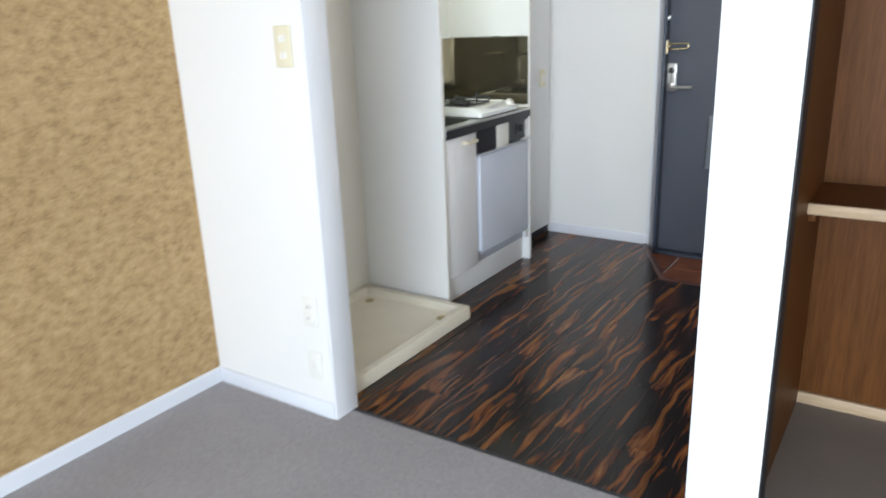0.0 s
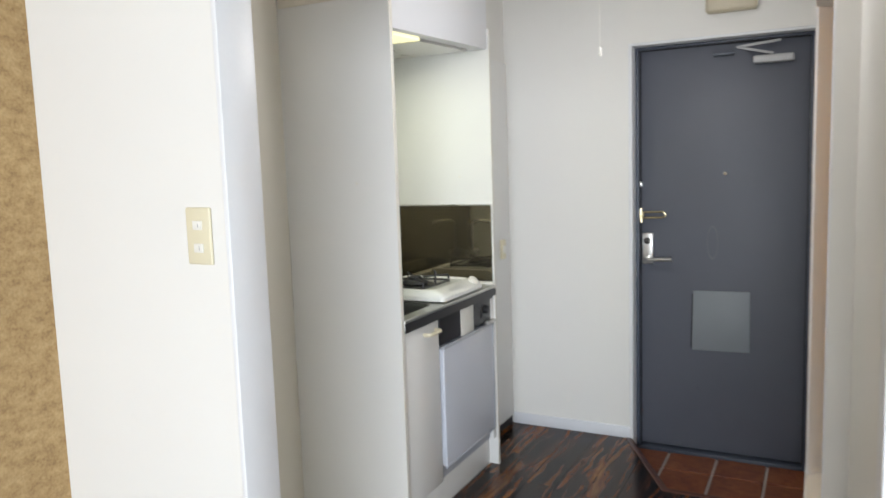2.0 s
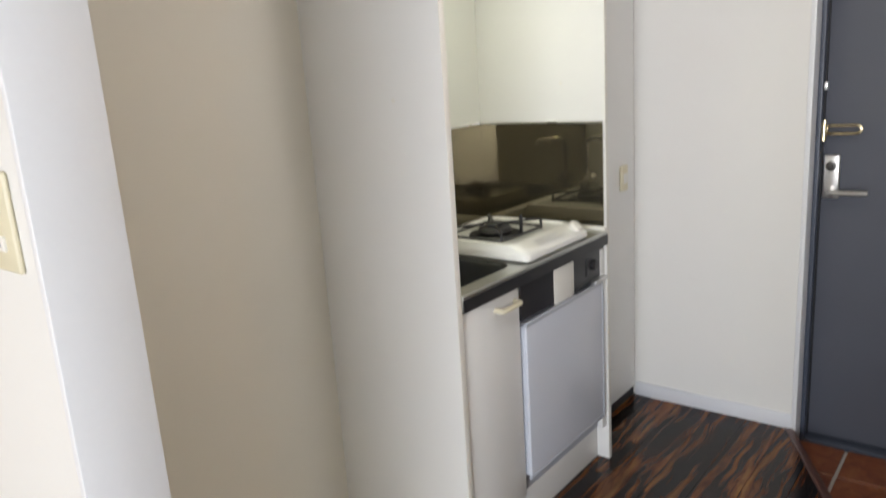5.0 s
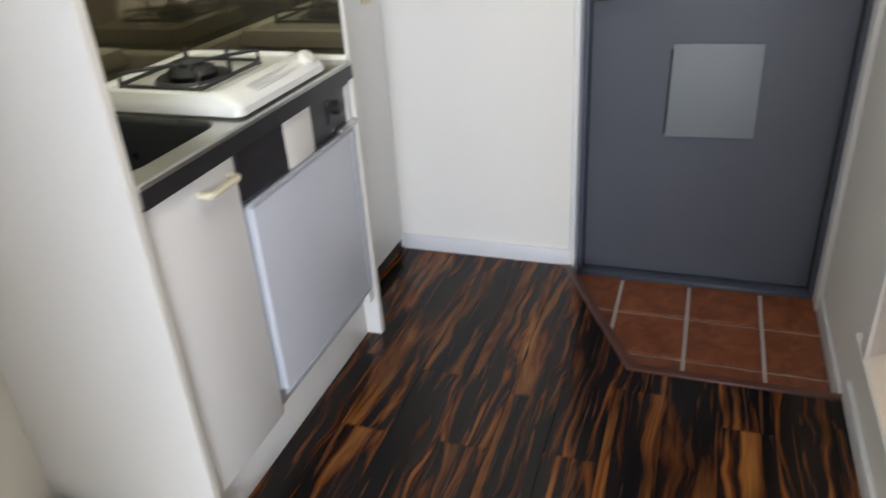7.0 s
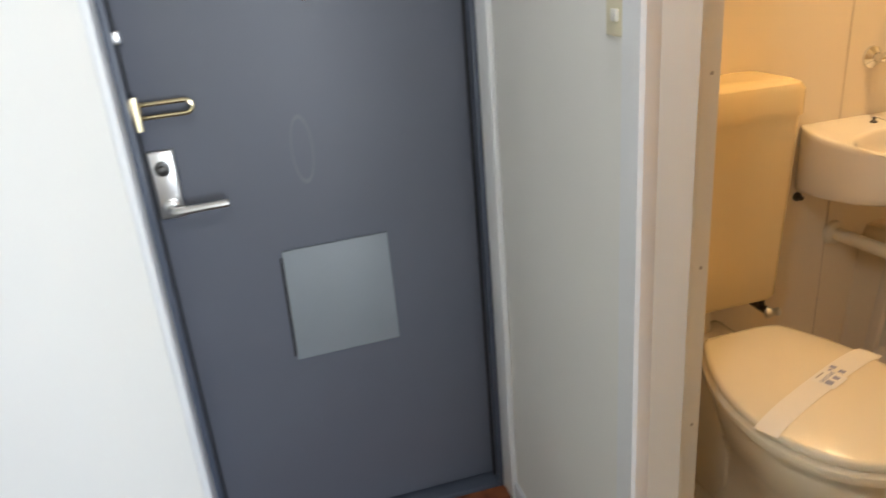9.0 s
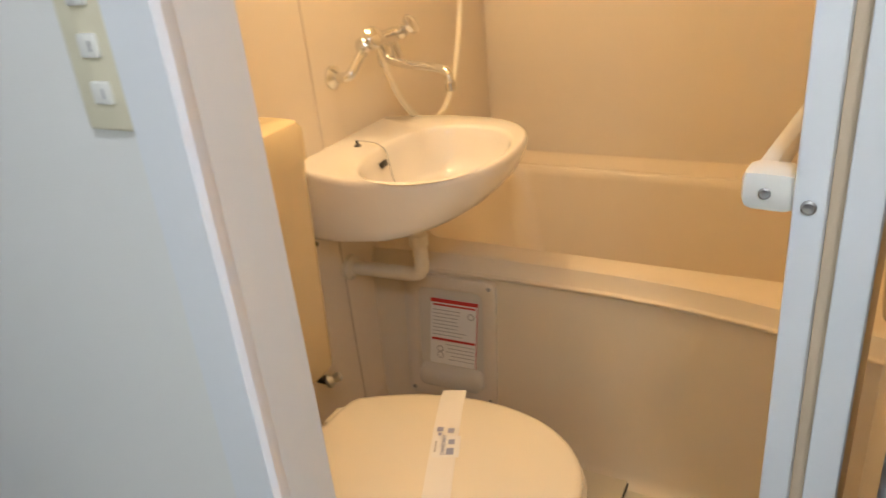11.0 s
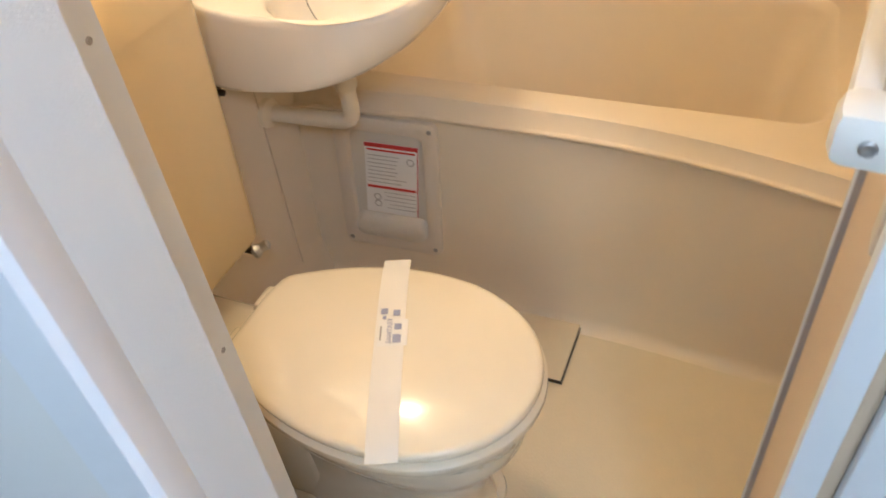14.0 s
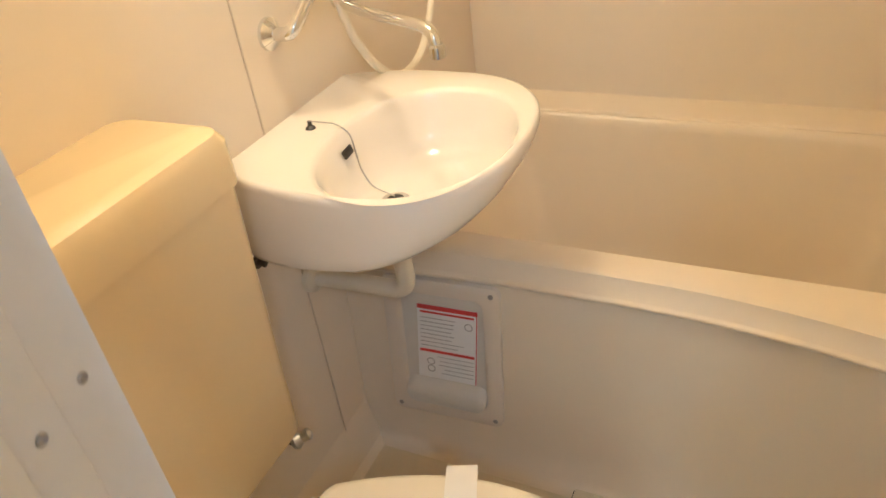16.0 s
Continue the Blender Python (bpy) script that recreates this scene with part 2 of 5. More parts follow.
M_CERAM = plain("ivory_vitreous_china", (0.84, 0.77, 0.63), 0.09, vary=0.02, bump=0.0, coat=0.4)
M_BASIN = plain("white_vitreous_china", (0.87, 0.82, 0.74), 0.09, vary=0.02, bump=0.0, coat=0.4)
M_SEAT = plain("ivory_toilet_seat_plastic", (0.84, 0.76, 0.60), 0.16, vary=0.03, bump=0.0, coat=0.3)
M_TANK = plain("yellowed_cream_tank_plastic", (0.80, 0.64, 0.36), 0.24, vary=0.05, grain=300, bump=0.02, coat=0.2)
M_TAPE = plain("white_paper_band", (0.86, 0.83, 0.78), 0.7, vary=0.05, grain=200, bump=0.1)
M_INK = plain("blue_ink", (0.34, 0.36, 0.52), 0.6)
M_RED = plain("red_print", (0.58, 0.045, 0.05), 0.5)
M_LABEL = plain("white_sticker", (0.85, 0.84, 0.82), 0.45, vary=0.03)
M_GREY = plain("grey_print", (0.42, 0.40, 0.40), 0.6)
M_POCKET = plain("grey_cream_plastic", (0.68, 0.64, 0.56), 0.34, vary=0.05, bump=0.03)
M_COVER = plain("cream_grey_cover_plastic", (0.74, 0.66, 0.54), 0.32, vary=0.05, bump=0.03)
M_CLOSER = plain("closer_silver", (0.50, 0.50, 0.51), 0.5)
M_PIPE = plain("ivory_pvc_pipe", (0.80, 0.72, 0.56), 0.3, vary=0.06, bump=0.02)
M_ALU = plain("anodised_aluminium", (0.80, 0.82, 0.84), 0.40, metal=0.1, vary=0.04, grain=200, bump=0.02)
M_LEAF = plain("beige_styrene_door_pane", (0.66, 0.52, 0.36), 0.35, vary=0.06, grain=160, bump=0.25)
M_BFRAME = plain("bath_door_frame_white", (0.76, 0.76, 0.74), 0.4, vary=0.06, grain=60, bump=0.05)
M_SCREW = make_steel("dull_screw", (0.42, 0.41, 0.40), 0.4)
M_DARKM = make_steel("tarnished_metal", (0.10, 0.095, 0.09), 0.4)
M_GLOWB = glowing("lit_bath_shade", (1.0, 0.72, 0.38), 7.0)
M_GLOWC = glowing("lit_corridor_shade", (1.0, 0.98, 0.95), 2.6)
M_GLOWH = glowing("lit_hood_cover", (1.0, 0.95, 0.60), 0.6)
M_HOSE = plain("ivory_shower_hose", (0.82, 0.75, 0.60), 0.3, vary=0.04, bump=0.0)
M_CORD = plain("white_cord", (0.8, 0.78, 0.72), 0.6)


# ---- building helpers ----
PLACE = {}


def finish(name, bm, mats, smooth=35):
    me = bpy.data.meshes.new(name)
    bmesh.ops.recalc_face_normals(bm, faces=bm.faces)
    for f in bm.faces:
        f.smooth = True
    bm.to_mesh(me)
    bm.free()
    me.set_sharp_from_angle(angle=radians(smooth))
    for m in (mats if isinstance(mats, (list, tuple)) else [mats]):
        me.materials.append(m)
    ob = new(name, me)
    PLACE[ob] = Vector((0, 0, 0))
    return ob


def thing(name, at, label, category, group=""):
    ob = new(name)
    ob.location = at
    ob.empty_display_size = 0.05
    PLACE[ob] = Vector(at)
    return tagged(ob, label, category, group)


def part(name, bm, material, parent, label="", smooth=35):
    ob = finish(name, bm, material, smooth)
    ob.parent = parent
    ob.matrix_parent_inverse = Matrix.Translation(-PLACE[parent])
    return tagged(ob, label)


def setting(name, bm, material, label, smooth=35):
    return tagged(finish(name, bm, material, smooth), label, kind="structure")


def box(x0, y0, z0, x1, y1, z1, bevel=0.0, seg=2, bm=None):
    bm = bm or bmesh.new()
    r = bmesh.ops.create_cube(bm, size=1.0, matrix=Matrix.Translation(((x0 + x1) / 2, (y0 + y1) / 2, (z0 + z1) / 2)) @ Matrix.Diagonal((abs(x1 - x0), abs(y1 - y0), abs(z1 - z0), 1)))
    if bevel:
        es = list({e for v in r["verts"] for e in v.link_edges})
        bmesh.ops.bevel(bm, geom=es, offset=bevel, segments=seg, affect='EDGES', profile=0.5)
    return bm


def prism(poly, lo, hi, axis='z', bm=None, bevel=0.0):
    """A flat outline pushed along an axis."""
    bm = bm or bmesh.new()

    def at(p, h):
        return {'z': (p[0], p[1], h), 'y': (p[0], h, p[1]), 'x': (h, p[0], p[1])}[axis]
    a = [bm.verts.new(at(p, lo)) for p in poly]
    b = [bm.verts.new(at(p, hi)) for p in poly]
    fs = [bm.faces.new(a), bm.faces.new(b[::-1])]
    for i in range(len(poly)):
        j = (i + 1) % len(poly)
        fs.append(bm.faces.new((a[j], a[i], b[i], b[j])))
    if bevel:
        bmesh.ops.recalc_face_normals(bm, faces=bm.faces)
        bmesh.ops.bevel(bm, geom=list({e for f in fs for e in f.edges}), offset=bevel, segments=2, affect='EDGES', profile=0.5)
    return bm


def loft(rings, bm=None, caps=(True, True), closed=True):
    """Skins a row of rings with as many points each."""
    bm = bm or bmesh.new()
    vs = [[bm.verts.new(p) for p in r] for r in rings]
    n = len(vs[0])
    for a, b in zip(vs, vs[1:]):
        for i in range(n if closed else n - 1):
            j = (i + 1) % n
            bm.faces.new((a[i], a[j], b[j], b[i]))
    if closed and caps[0]:
        bm.faces.new(vs[0][::-1])
    if closed and caps[1]:
        bm.faces.new(vs[-1])
    return bm


def oval(cx, cy, a, b, z, n=2.0, count=48, back=None, stop=None):
    """A ring like an ellipse of power n; back: another half length towards +y; stop: greatest y."""
    out = []
    for i in range(count):
        w = 2 * math.pi * i / count
        c, s = math.cos(w), math.sin(w)
        x = cx + a * math.copysign(abs(c) ** (2 / n), c)
        bb = back if (back and s > 0) else b
        y = cy + bb * math.copysign(abs(s) ** (2 / n), s)
        out.append((x, min(y, stop) if stop else y, z))
    return out


def turned(profile, m, count=24, bm=None):
    """A turned body: (radius, height) along z, laid by m."""
    rings = [[m @ Vector((r * math.cos(2 * math.pi * i / count), r * math.sin(2 * math.pi * i / count), h)) for i in range(count)] for r, h in profile]
    return loft(rings, bm)


def tube(points, radius, bm=None, count=10, rounds=6, bend=0.02):
    """A pipe along points, its corners rounded."""
    pts = [Vector(p) for p in points]
    way = [pts[0]]
    for a, p, c in zip(pts, pts[1:], pts[2:]):
        u, w = (a - p), (c - p)
        d = min(bend, u.length * 0.48, w.length * 0.48)
        s, e = p + u.normalized() * d, p + w.normalized() * d
        for k in range(rounds + 1):
            q = k / rounds
            way.append(s * (1 - q) ** 2 + p * 2 * q * (1 - q) + e * q * q)
    way.append(pts[-1])
    rings, up = [], None
    for i, p in enumerate(way):
        d = (way[min(i + 1, len(way) - 1)] - way[max(i - 1, 0)]).normalized()
        if up is None:
            up = d.orthogonal().normalized()
        up = (up - d * up.dot(d)).normalized()
        side = d.cross(up)
        rings.append([p + (up * math.cos(2 * math.pi * k / count) + side * math.sin(2 * math.pi * k / count)) * radius for k in range(count)])
    return loft(rings, bm)


def screw(at, axis, parent, r=0.004, material=None):
    d = {'x': pose(*at, 0, 90, 0), '-x': pose(*at, 0, -90, 0), '-y': pose(*at, 90, 0, 0), 'z': pose(*at)}[axis]
    return part("screw", turned([(r, -0.002), (r, 0.0008), (r * 0.7, 0.0018), (r * 0.15, 0.001)], d, 10), material or M_SCREW, parent)


def rrect(x0, y0, x1, y1, r, z, per=6):
    out = []
    for cx, cy, a0 in ((x1 - r, y1 - r, 0), (x0 + r, y1 - r, 90), (x0 + r, y0 + r, 180), (x1 - r, y0 + r, 270)):
        for k in range(per + 1):
            w = radians(a0 + 90 * k / per)
            out.append((cx + r * math.cos(w), cy + r * math.sin(w), z))
    return out


def smooth_step(v):
    v = max(0.0, min(1.0, v))
    return v * v * (3 - 2 * v)


# ---- the large structure ----
ROOM_Y, WALL_Y, RIGHT_X, CEIL_Z = 1.733, 4.20, -0.245, 2.362
NEAR_X = -0.136  # corridor wall before the bathroom

setting("floor_room", box(-2.0, -2.9, -0.12, 2.1, 1.812, 0.002), M_CARPET, "grey looped carpet of the living room")
setting("wall_west", box(-2.05, -2.9, 0, -1.960, 1.79, 2.42), M_GOLD, "mottled golden brown textured wallpaper wall")
setting("wall_partition_left", box(-1.960, ROOM_Y, 0, -1.360, 1.830, 2.42), M_PAPER, "white wallpapered wall beside the opening")
setting("wall_partition_top", box(-1.360, ROOM_Y, 1.848, -0.120, 1.830, 2.42), M_PAPER, "white wallpapered wall over the opening")
setting("wall_partition_right", box(-0.120, ROOM_Y, 0, 0.035, 1.830, 2.42), M_PAPER, "white wallpapered wall beside the closet")
setting("wall_closet_top", box(0.035, ROOM_Y, 2.02, 2.1, 1.830, 2.42), M_PAPER, "white wall over the closet")
setting("wall_closet_end", box(1.25, ROOM_Y, 0, 2.1, 1.830, 2.02), M_PAPER, "white wall past the closet")
setting("wall_east", box(2.0, -2.9, 0, 2.1, ROOM_Y, 2.42), M_PAPER, "white wallpapered living room wall")
b_ = box(-2.0, -3.0, 0, -1.7, -2.9, 2.42)
box(1.8, -3.0, 0, 2.1, -2.9, 2.42, bm=b_)
box(-1.7, -3.0, 0, 1.8, -2.9, 0.25, bm=b_)
box(-1.7, -3.0, 2.2, 1.8, -2.9, 2.42, bm=b_)
setting("wall_south", b_, M_PAPER, "white wall round the balcony window")
setting("ceiling_room", box(-2.05, -3.0, 2.42, 2.1, 1.830, 2.5), M_CEIL, "white papered living room ceiling")
setting("ceiling_corridor", box(-2.14, 1.830, CEIL_Z, -0.05, 4.3, CEIL_Z + 0.08), M_CEIL, "off-white papered corridor ceiling")

# lining of the opening between room and corridor
b_ = box(-1.360, ROOM_Y - 0.006, 0, -1.346, 1.838, 1.848, 0.002)
setting("trim_opening_left", b_, M_TRIM, "white painted lining of the wide opening")
setting("trim_opening_top", box(-1.346, ROOM_Y - 0.006, 1.834, -0.133, 1.838, 1.850, 0.002), M_TRIM, "white painted head lining of the opening")
setting("trim_opening_right", box(-0.140, ROOM_Y - 0.006, 0, -0.112, 1.838, 1.848, 0.003), M_TRIM, "white painted lining of the wide opening")
setting("baseboard_west", prism([(-1.960, 0), (-1.948, 0), (-1.948, 0.058), (-1.952, 0.062), (-1.960, 0.062)], -2.9, ROOM_Y, 'y'), M_BASE, "white skirting along the golden wall")
setting("baseboard_partition", box(-1.948, ROOM_Y - 0.010, 0, -1.360, ROOM_Y, 0.062, 0.002), M_BASE, "white skirting")
setting("trim_carpet_edge", box(-1.346, 1.808, -0.01, -0.133, 1.823, 0.004, 0.001), M_SEAM, "thin dark strip between carpet and laminate")

# corridor walls
setting("wall_alcove_back", box(-2.14, 1.830, 0, -2.04, 2.78, CEIL_Z), M_ALCOVE, "wallpapered back of the washing machine alcove, shade toned cream")
setting("wall_alcove_side", box(-2.04, 1.830, 0, -1.360, 1.840, CEIL_Z), M_ALCOVE, "wallpapered alcove side, shade toned cream")
setting("wall_kitchen_back", box(-2.14, 2.792, 0, -2.060, 3.655, CEIL_Z), M_NICHE, "pale wall panel behind the kitchenette")
setting("wall_corridor_left", box(-2.14, 3.657, 0, -1.715, 4.3, CEIL_Z), M_PAPER, "off-white wallpapered corridor wall")
b_ = box(-1.715, WALL_Y, -0.1, -1.066, 4.40, CEIL_Z)
box(-1.066, WALL_Y, 1.962, RIGHT_X, 4.40, CEIL_Z, bm=b_)
box(-1.066, 4.385, -0.1, RIGHT_X, 4.40, 1.962, bm=b_)
setting("wall_entrance", b_, M_PAPER, "off-white wallpapered wall round the entrance door")
b_ = box(NEAR_X, 1.8455, -0.1, -0.1205, 2.95, CEIL_Z)
box(RIGHT_X + 0.045, 2.95, -0.1, -0.13, 3.02, CEIL_Z, bm=b_)
box(RIGHT_X, 3.590, -0.1, -0.13, 4.40, CEIL_Z, bm=b_)
box(RIGHT_X, 3.02, -0.1, -0.13, 3.590, 0.20, bm=b_)
box(RIGHT_X, 3.02, 1.95, -0.13, 3.590, CEIL_Z, bm=b_)
setting("wall_corridor_right", b_, M_PAPER, "off-white wallpapered wall with the bathroom doorway")
setting("baseboard_entrance", box(-1.70, WALL_Y - 0.012, 0, -1.066, WALL_Y, 0.06, 0.002), M_BASE, "grey-white skirting")
b_ = box(NEAR_X - 0.012, 1.85, 0, NEAR_X, 2.95, 0.06, 0.002)
box(RIGHT_X - 0.012, 3.02, 0, RIGHT_X, 3.65, 0.06, 0.002, bm=b_)
box(RIGHT_X - 0.010, 3.69, -0.075, RIGHT_X, 4.19, -0.015, 0.002, bm=b_)
setting("baseboard_right", b_, M_BASE, "grey-white skirting")
setting("baseboard_left", box(-1.715, 3.66, 0, -1.707, 4.188, 0.055, 0.002), M_SEAM, "dark recessed plinth under the cupboard door")
setting("floor_corridor", prism([(-2.06, 1.823), (NEAR_X, 1.823), (NEAR_X, 2.95), (RIGHT_X, 2.95), (RIGHT_X, 3.64), (-0.805, 3.64), (-1.09, 4.20), (-2.06, 4.20)], -0.12, -0.010), M_SUB, "dark streaked laminate floor of the corridor")
setting("floor_entry", box(-1.2, 3.55, -0.14, RIGHT_X, 4.38, -0.080), M_GROUT, "sunken entry floor of square terracotta tiles")
b_ = prism([(RIGHT_X - 0.001, 3.638), (-0.806, 3.638), (-1.094, 4.199), (-1.062, 4.199), (-0.786, 3.667), (RIGHT_X - 0.001, 3.667)], -0.079, 0.004, bevel=0.003)
setting("trim_entry_step", b_, M_STEP, "dark reddish wooden nosing round the sunken entry")

# closet shell
b_ = box(-0.120, 1.830, 0, 0.0, 2.70, 2.02)
setting("wall_closet_left", b_, M_CLOSET, "brown plywood side of the open closet")
setting("wall_closet_back", box(0.0, 2.65, 0, 1.3, 2.70, 2.02), M_CLOSET, "brown plywood back of the open closet")
setting("wall_closet_right", box(1.25, 1.830, 0, 1.3, 2.65, 2.02), M_CLOSET, "brown plywood closet side")
setting("ceiling_closet", box(-0.142, 1.830, 2.02, 1.3, 2.70, 2.06), M_CLOSET, "brown closet top")
setting("floor_closet", box(0.0, 1.812, -0.05, 1.3, 2.65, 0.003), plain("closet_floor_sheet", (0.20, 0.165, 0.135), 0.7, vary=0.25, grain=120, bump=0.2, stain=5), "worn grey-brown sheet floor of the closet")
setting("baseboard_closet", box(0.0, 2.635, 0.003, 1.25, 2.65, 0.045, 0.002), M_LIGHTW, "pale pine skirting in the closet")
# thin black sheet over the closet side of the wall end
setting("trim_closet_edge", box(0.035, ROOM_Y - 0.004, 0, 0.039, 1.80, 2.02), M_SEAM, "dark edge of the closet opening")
cs = thing("closet_shelf", (0.6, 2.34, 0.77), "brown closet shelf with pale pine front edge", "shelf")
part("board", box(0.0, 2.333, 0.772, 1.25, 2.65, 0.796), M_CLOSET, cs)
part("edge", box(0.0, 2.320, 0.768, 1.25, 2.333, 0.800, 0.002), M_LIGHTW, cs, "pale pine front edge")
part("batten", box(0.0, 2.35, 0.74, 0.02, 2.64, 0.770, 0.002), M_CLOSET, cs)

# bathroom shell
BX0, BX1, BY0, BY1, BF = -0.010, 1.735, 2.990, 4.245, -0.02
setting("wall_bath_north", box(-0.13, BY1, BF - 0.05, 1.85, 4.36, 2.12), M_BWALL, "glossy cream bathroom wall panel")
setting("wall_bath_east", box(BX1, 2.9, BF - 0.05, 1.85, BY1, 2.12), M_BWALL, "glossy cream bathroom wall panel")
setting("wall_bath_south", box(-0.13, 2.88, BF - 0.05, BX1, BY0, 2.12), M_BWALL, "glossy cream bathroom wall panel")
b_ = box(-0.13, 3.725, BF - 0.05, BX0, BY1, 2.12)
box(-0.13, BY0, BF - 0.05, BX0, 3.725, 0.19, bm=b_)
box(-0.13, BY0, 1.95, BX0, 3.725, 2.12, bm=b_)
setting("wall_bath_west", b_, M_BWALL, "cream bathroom wall panel with the doorway")
setting("ceiling_bath", box(-0.13, 2.88, 2.12, 1.85, 4.36, 2.18), M_BWALL, "cream bathroom ceiling")
setting("floor_bath", box(-0.13, 2.88, BF - 0.06, 1.0, BY1, BF), M_BFLOOR, "cream textured moulded bathroom floor")
setting("trim_bath_wall_joint", box(0.763, BY1 - 0.0025, 0.02, 0.7655, BY1, 2.12), plain("panel_joint", (0.60, 0.51, 0.39), 0.5), "fine joint between bathroom wall panels")
# cove where floor meets wall
b_ = prism([(BY1, BF), (BY1, 0.10), (BY1 - 0.008, 0.06), (BY1 - 0.03, BF + 0.012), (BY1 - 0.05, BF)], BX0, 0.90, 'x')
setting("trim_bath_cove", b_, M_FRP, "moulded cream cove at the foot of the wall")

# ---- entrance ----
ed = thing("entrance_door", (-0.67, 4.313, -0.07), "slate blue-grey steel entrance door with lever handle, closed", "door")
leaf = part("leaf", box(-1.034, 4.305, -0.052, -0.276, 4.345, 1.940, 0.003), M_DOOR, ed)
fr = bmesh.new()
box(-1.050, 4.262, -0.078, -1.034, 4.380, 1.952, 0.002, bm=fr)
box(-0.276, 4.262, -0.078, -0.262, 4.380, 1.952, 0.002, bm=fr)
box(-1.034, 4.262, 1.940, -0.276, 4.380, 1.952, 0.002, bm=fr)
box(-1.034, 4.262, -0.081, -0.276, 4.380, -0.058, 0.002, bm=fr)
part("door_frame", fr, M_DFRAME, ed, "slate painted steel frame")
fr = bmesh.new()
box(-1.068, 4.190, -0.075, -1.050, 4.383, 1.966, 0.003, bm=fr)
box(-0.262, 4.190, -0.075, -0.2455, 4.383, 1.966, 0.003, bm=fr)
box(-1.050, 4.190, 1.952, -0.262, 4.383, 1.966, 0.003, bm=fr)
part("casing", fr, M_TRIM, ed, "white painted casing")
sl = bmesh.new()
box(-1.034, 4.293, -0.055, -1.029, 4.305, 1.940, bm=sl)
box(-0.281, 4.293, -0.055, -0.276, 4.305, 1.940, bm=sl)
box(-1.029, 4.293, 1.935, -0.281, 4.305, 1.940, bm=sl)
part("seal", sl, M_SEAM, ed, "black rubber seal")
part("mail_cover", prism([(-0.783, 0.461), (-0.515, 0.467), (-0.517, 0.764), (-0.777, 0.760)], 4.296, 4.3035, 'y', bevel=0.0015), M_PATCH, ed, "pale grey-blue sheet taped over the mail slot")
part("mail_slot", prism([(-0.790, 0.47), (-0.53, 0.475), (-0.53, 0.745), (-0.785, 0.742)], 4.3033, 4.3065, 'y'), M_SEAM, ed)
part("peephole", turned([(0.009, 0), (0.009, 0.006), (0.006, 0.008), (0.005, 0.004)], pose(-0.635, 4.305, 1.333, 90, 0, 0), 16), M_CHROME, ed)
lp = part("lock_plate", box(-1.026, 4.289, 0.888, -0.970, 4.305, 1.046, 0.006, 3), M_SATIN, ed, "satin nickel lock plate")
part("thumb_turn", turned([(0.017, 0), (0.017, 0.006), (0.009, 0.008), (0.008, 0.02), (0.004, 0.022)], pose(-0.999, 4.289, 1.006, 90, 0, 0), 20), M_DARKM, lp)
part("lever", tube([(-0.997, 4.289, 0.915), (-0.997, 4.248, 0.915), (-0.872, 4.246, 0.919)], 0.0095, bend=0.016), M_SATIN, lp, "satin nickel lever")
part("collar", turned([(0.02, 0), (0.02, 0.008), (0.014, 0.012)], pose(-0.997, 4.289, 0.915, 90, 0, 0), 20), M_SATIN, lp)
dg = part("door_guard", tube([(-1.02, 4.278, 1.150), (-0.915, 4.271, 1.152), (-0.905, 4.271, 1.138), (-0.915, 4.271, 1.124), (-1.02, 4.278, 1.122)], 0.0055, bend=0.012), M_BRASS, ed, "worn brass U-bar door guard")
b_ = box(-1.045, 4.275, 1.108, -1.026, 4.293, 1.164, 0.003)
box(-1.030, 4.269, 1.124, -1.012, 4.287, 1.148, 0.003, bm=b_)
tube([(-1.020, 4.250, 1.10), (-1.020, 4.250, 1.172)], 0.008, b_)
part("hinge", b_, M_BRASS, dg)
part("latch_stud", box(-1.044, 4.283, 1.276, -1.022, 4.305, 1.302, 0.003), M_SATIN, ed, "small bright metal keeper")
dc = part("door_closer", box(-0.515, 4.248, 1.832, -0.345, 4.301, 1.866, 0.008, 3), M_CLOSER, ed, "silver hydraulic door closer")
part("arm", tube([(-0.43, 4.253, 1.870), (-0.58, 4.213, 1.905), (-0.40, 4.243, 1.925)], 0.006, bend=0.004), M_CLOSER, dc)
part("bracket", box(-0.69, 4.271, 1.882, -0.60, 4.293, 1.898, 0.003), M_DFRAME, dc)
for x_, z_, r_ in ((-0.756, 0.262, 0.008), (-0.62, 0.40, 0.006), (-0.66, 0.33, 0.005)):
    part("dent", turned([(r_, 0), (r_ * 0.9, 0.0008), (r_ * 0.4, 0.0014)], pose(x_, 4.305, z_, 90, 0, 0), 12), M_DOOR, ed)
part("scuff", loft([oval(0, 0, r_, r_ * 3.2, 0, count=28) for r_ in (0.026, 0.0225)], caps=(False, False)), plain("scuffed_paint", (0.145, 0.150, 0.172), 0.45, vary=0.3), ed).matrix_local = pose(-0.69 - PLACE[ed].x, 4.3042 - PLACE[ed].y, 1.0 - PLACE[ed].z, 90, 0, 0)

bk = thing("breaker_box", (-0.61, 4.19, 2.04), "beige plastic breaker box on the wall over the door", "breaker box")
bd = part("body", box(-0.712, 4.150, 2.058, -0.492, 4.20, 2.236, 0.018, 4), M_BEIGE, bk)
part("panel", box(-0.648, 4.144, 2.122, -0.525, 4.152, 2.205, 0.003), M_BEIGE, bk)
for i in range(4):
    x_ = -0.636 + i * 0.034
    sw = part("breaker", box(x_, 4.136, 2.136, x_ + 0.014, 4.146, 2.186, 0.002), M_BLACK, bk, "black breaker toggle")
    part("tip", box(x_ + 0.002, 4.132, 2.162, x_ + 0.012, 4.137, 2.178, 0.001), M_BLACK, sw)

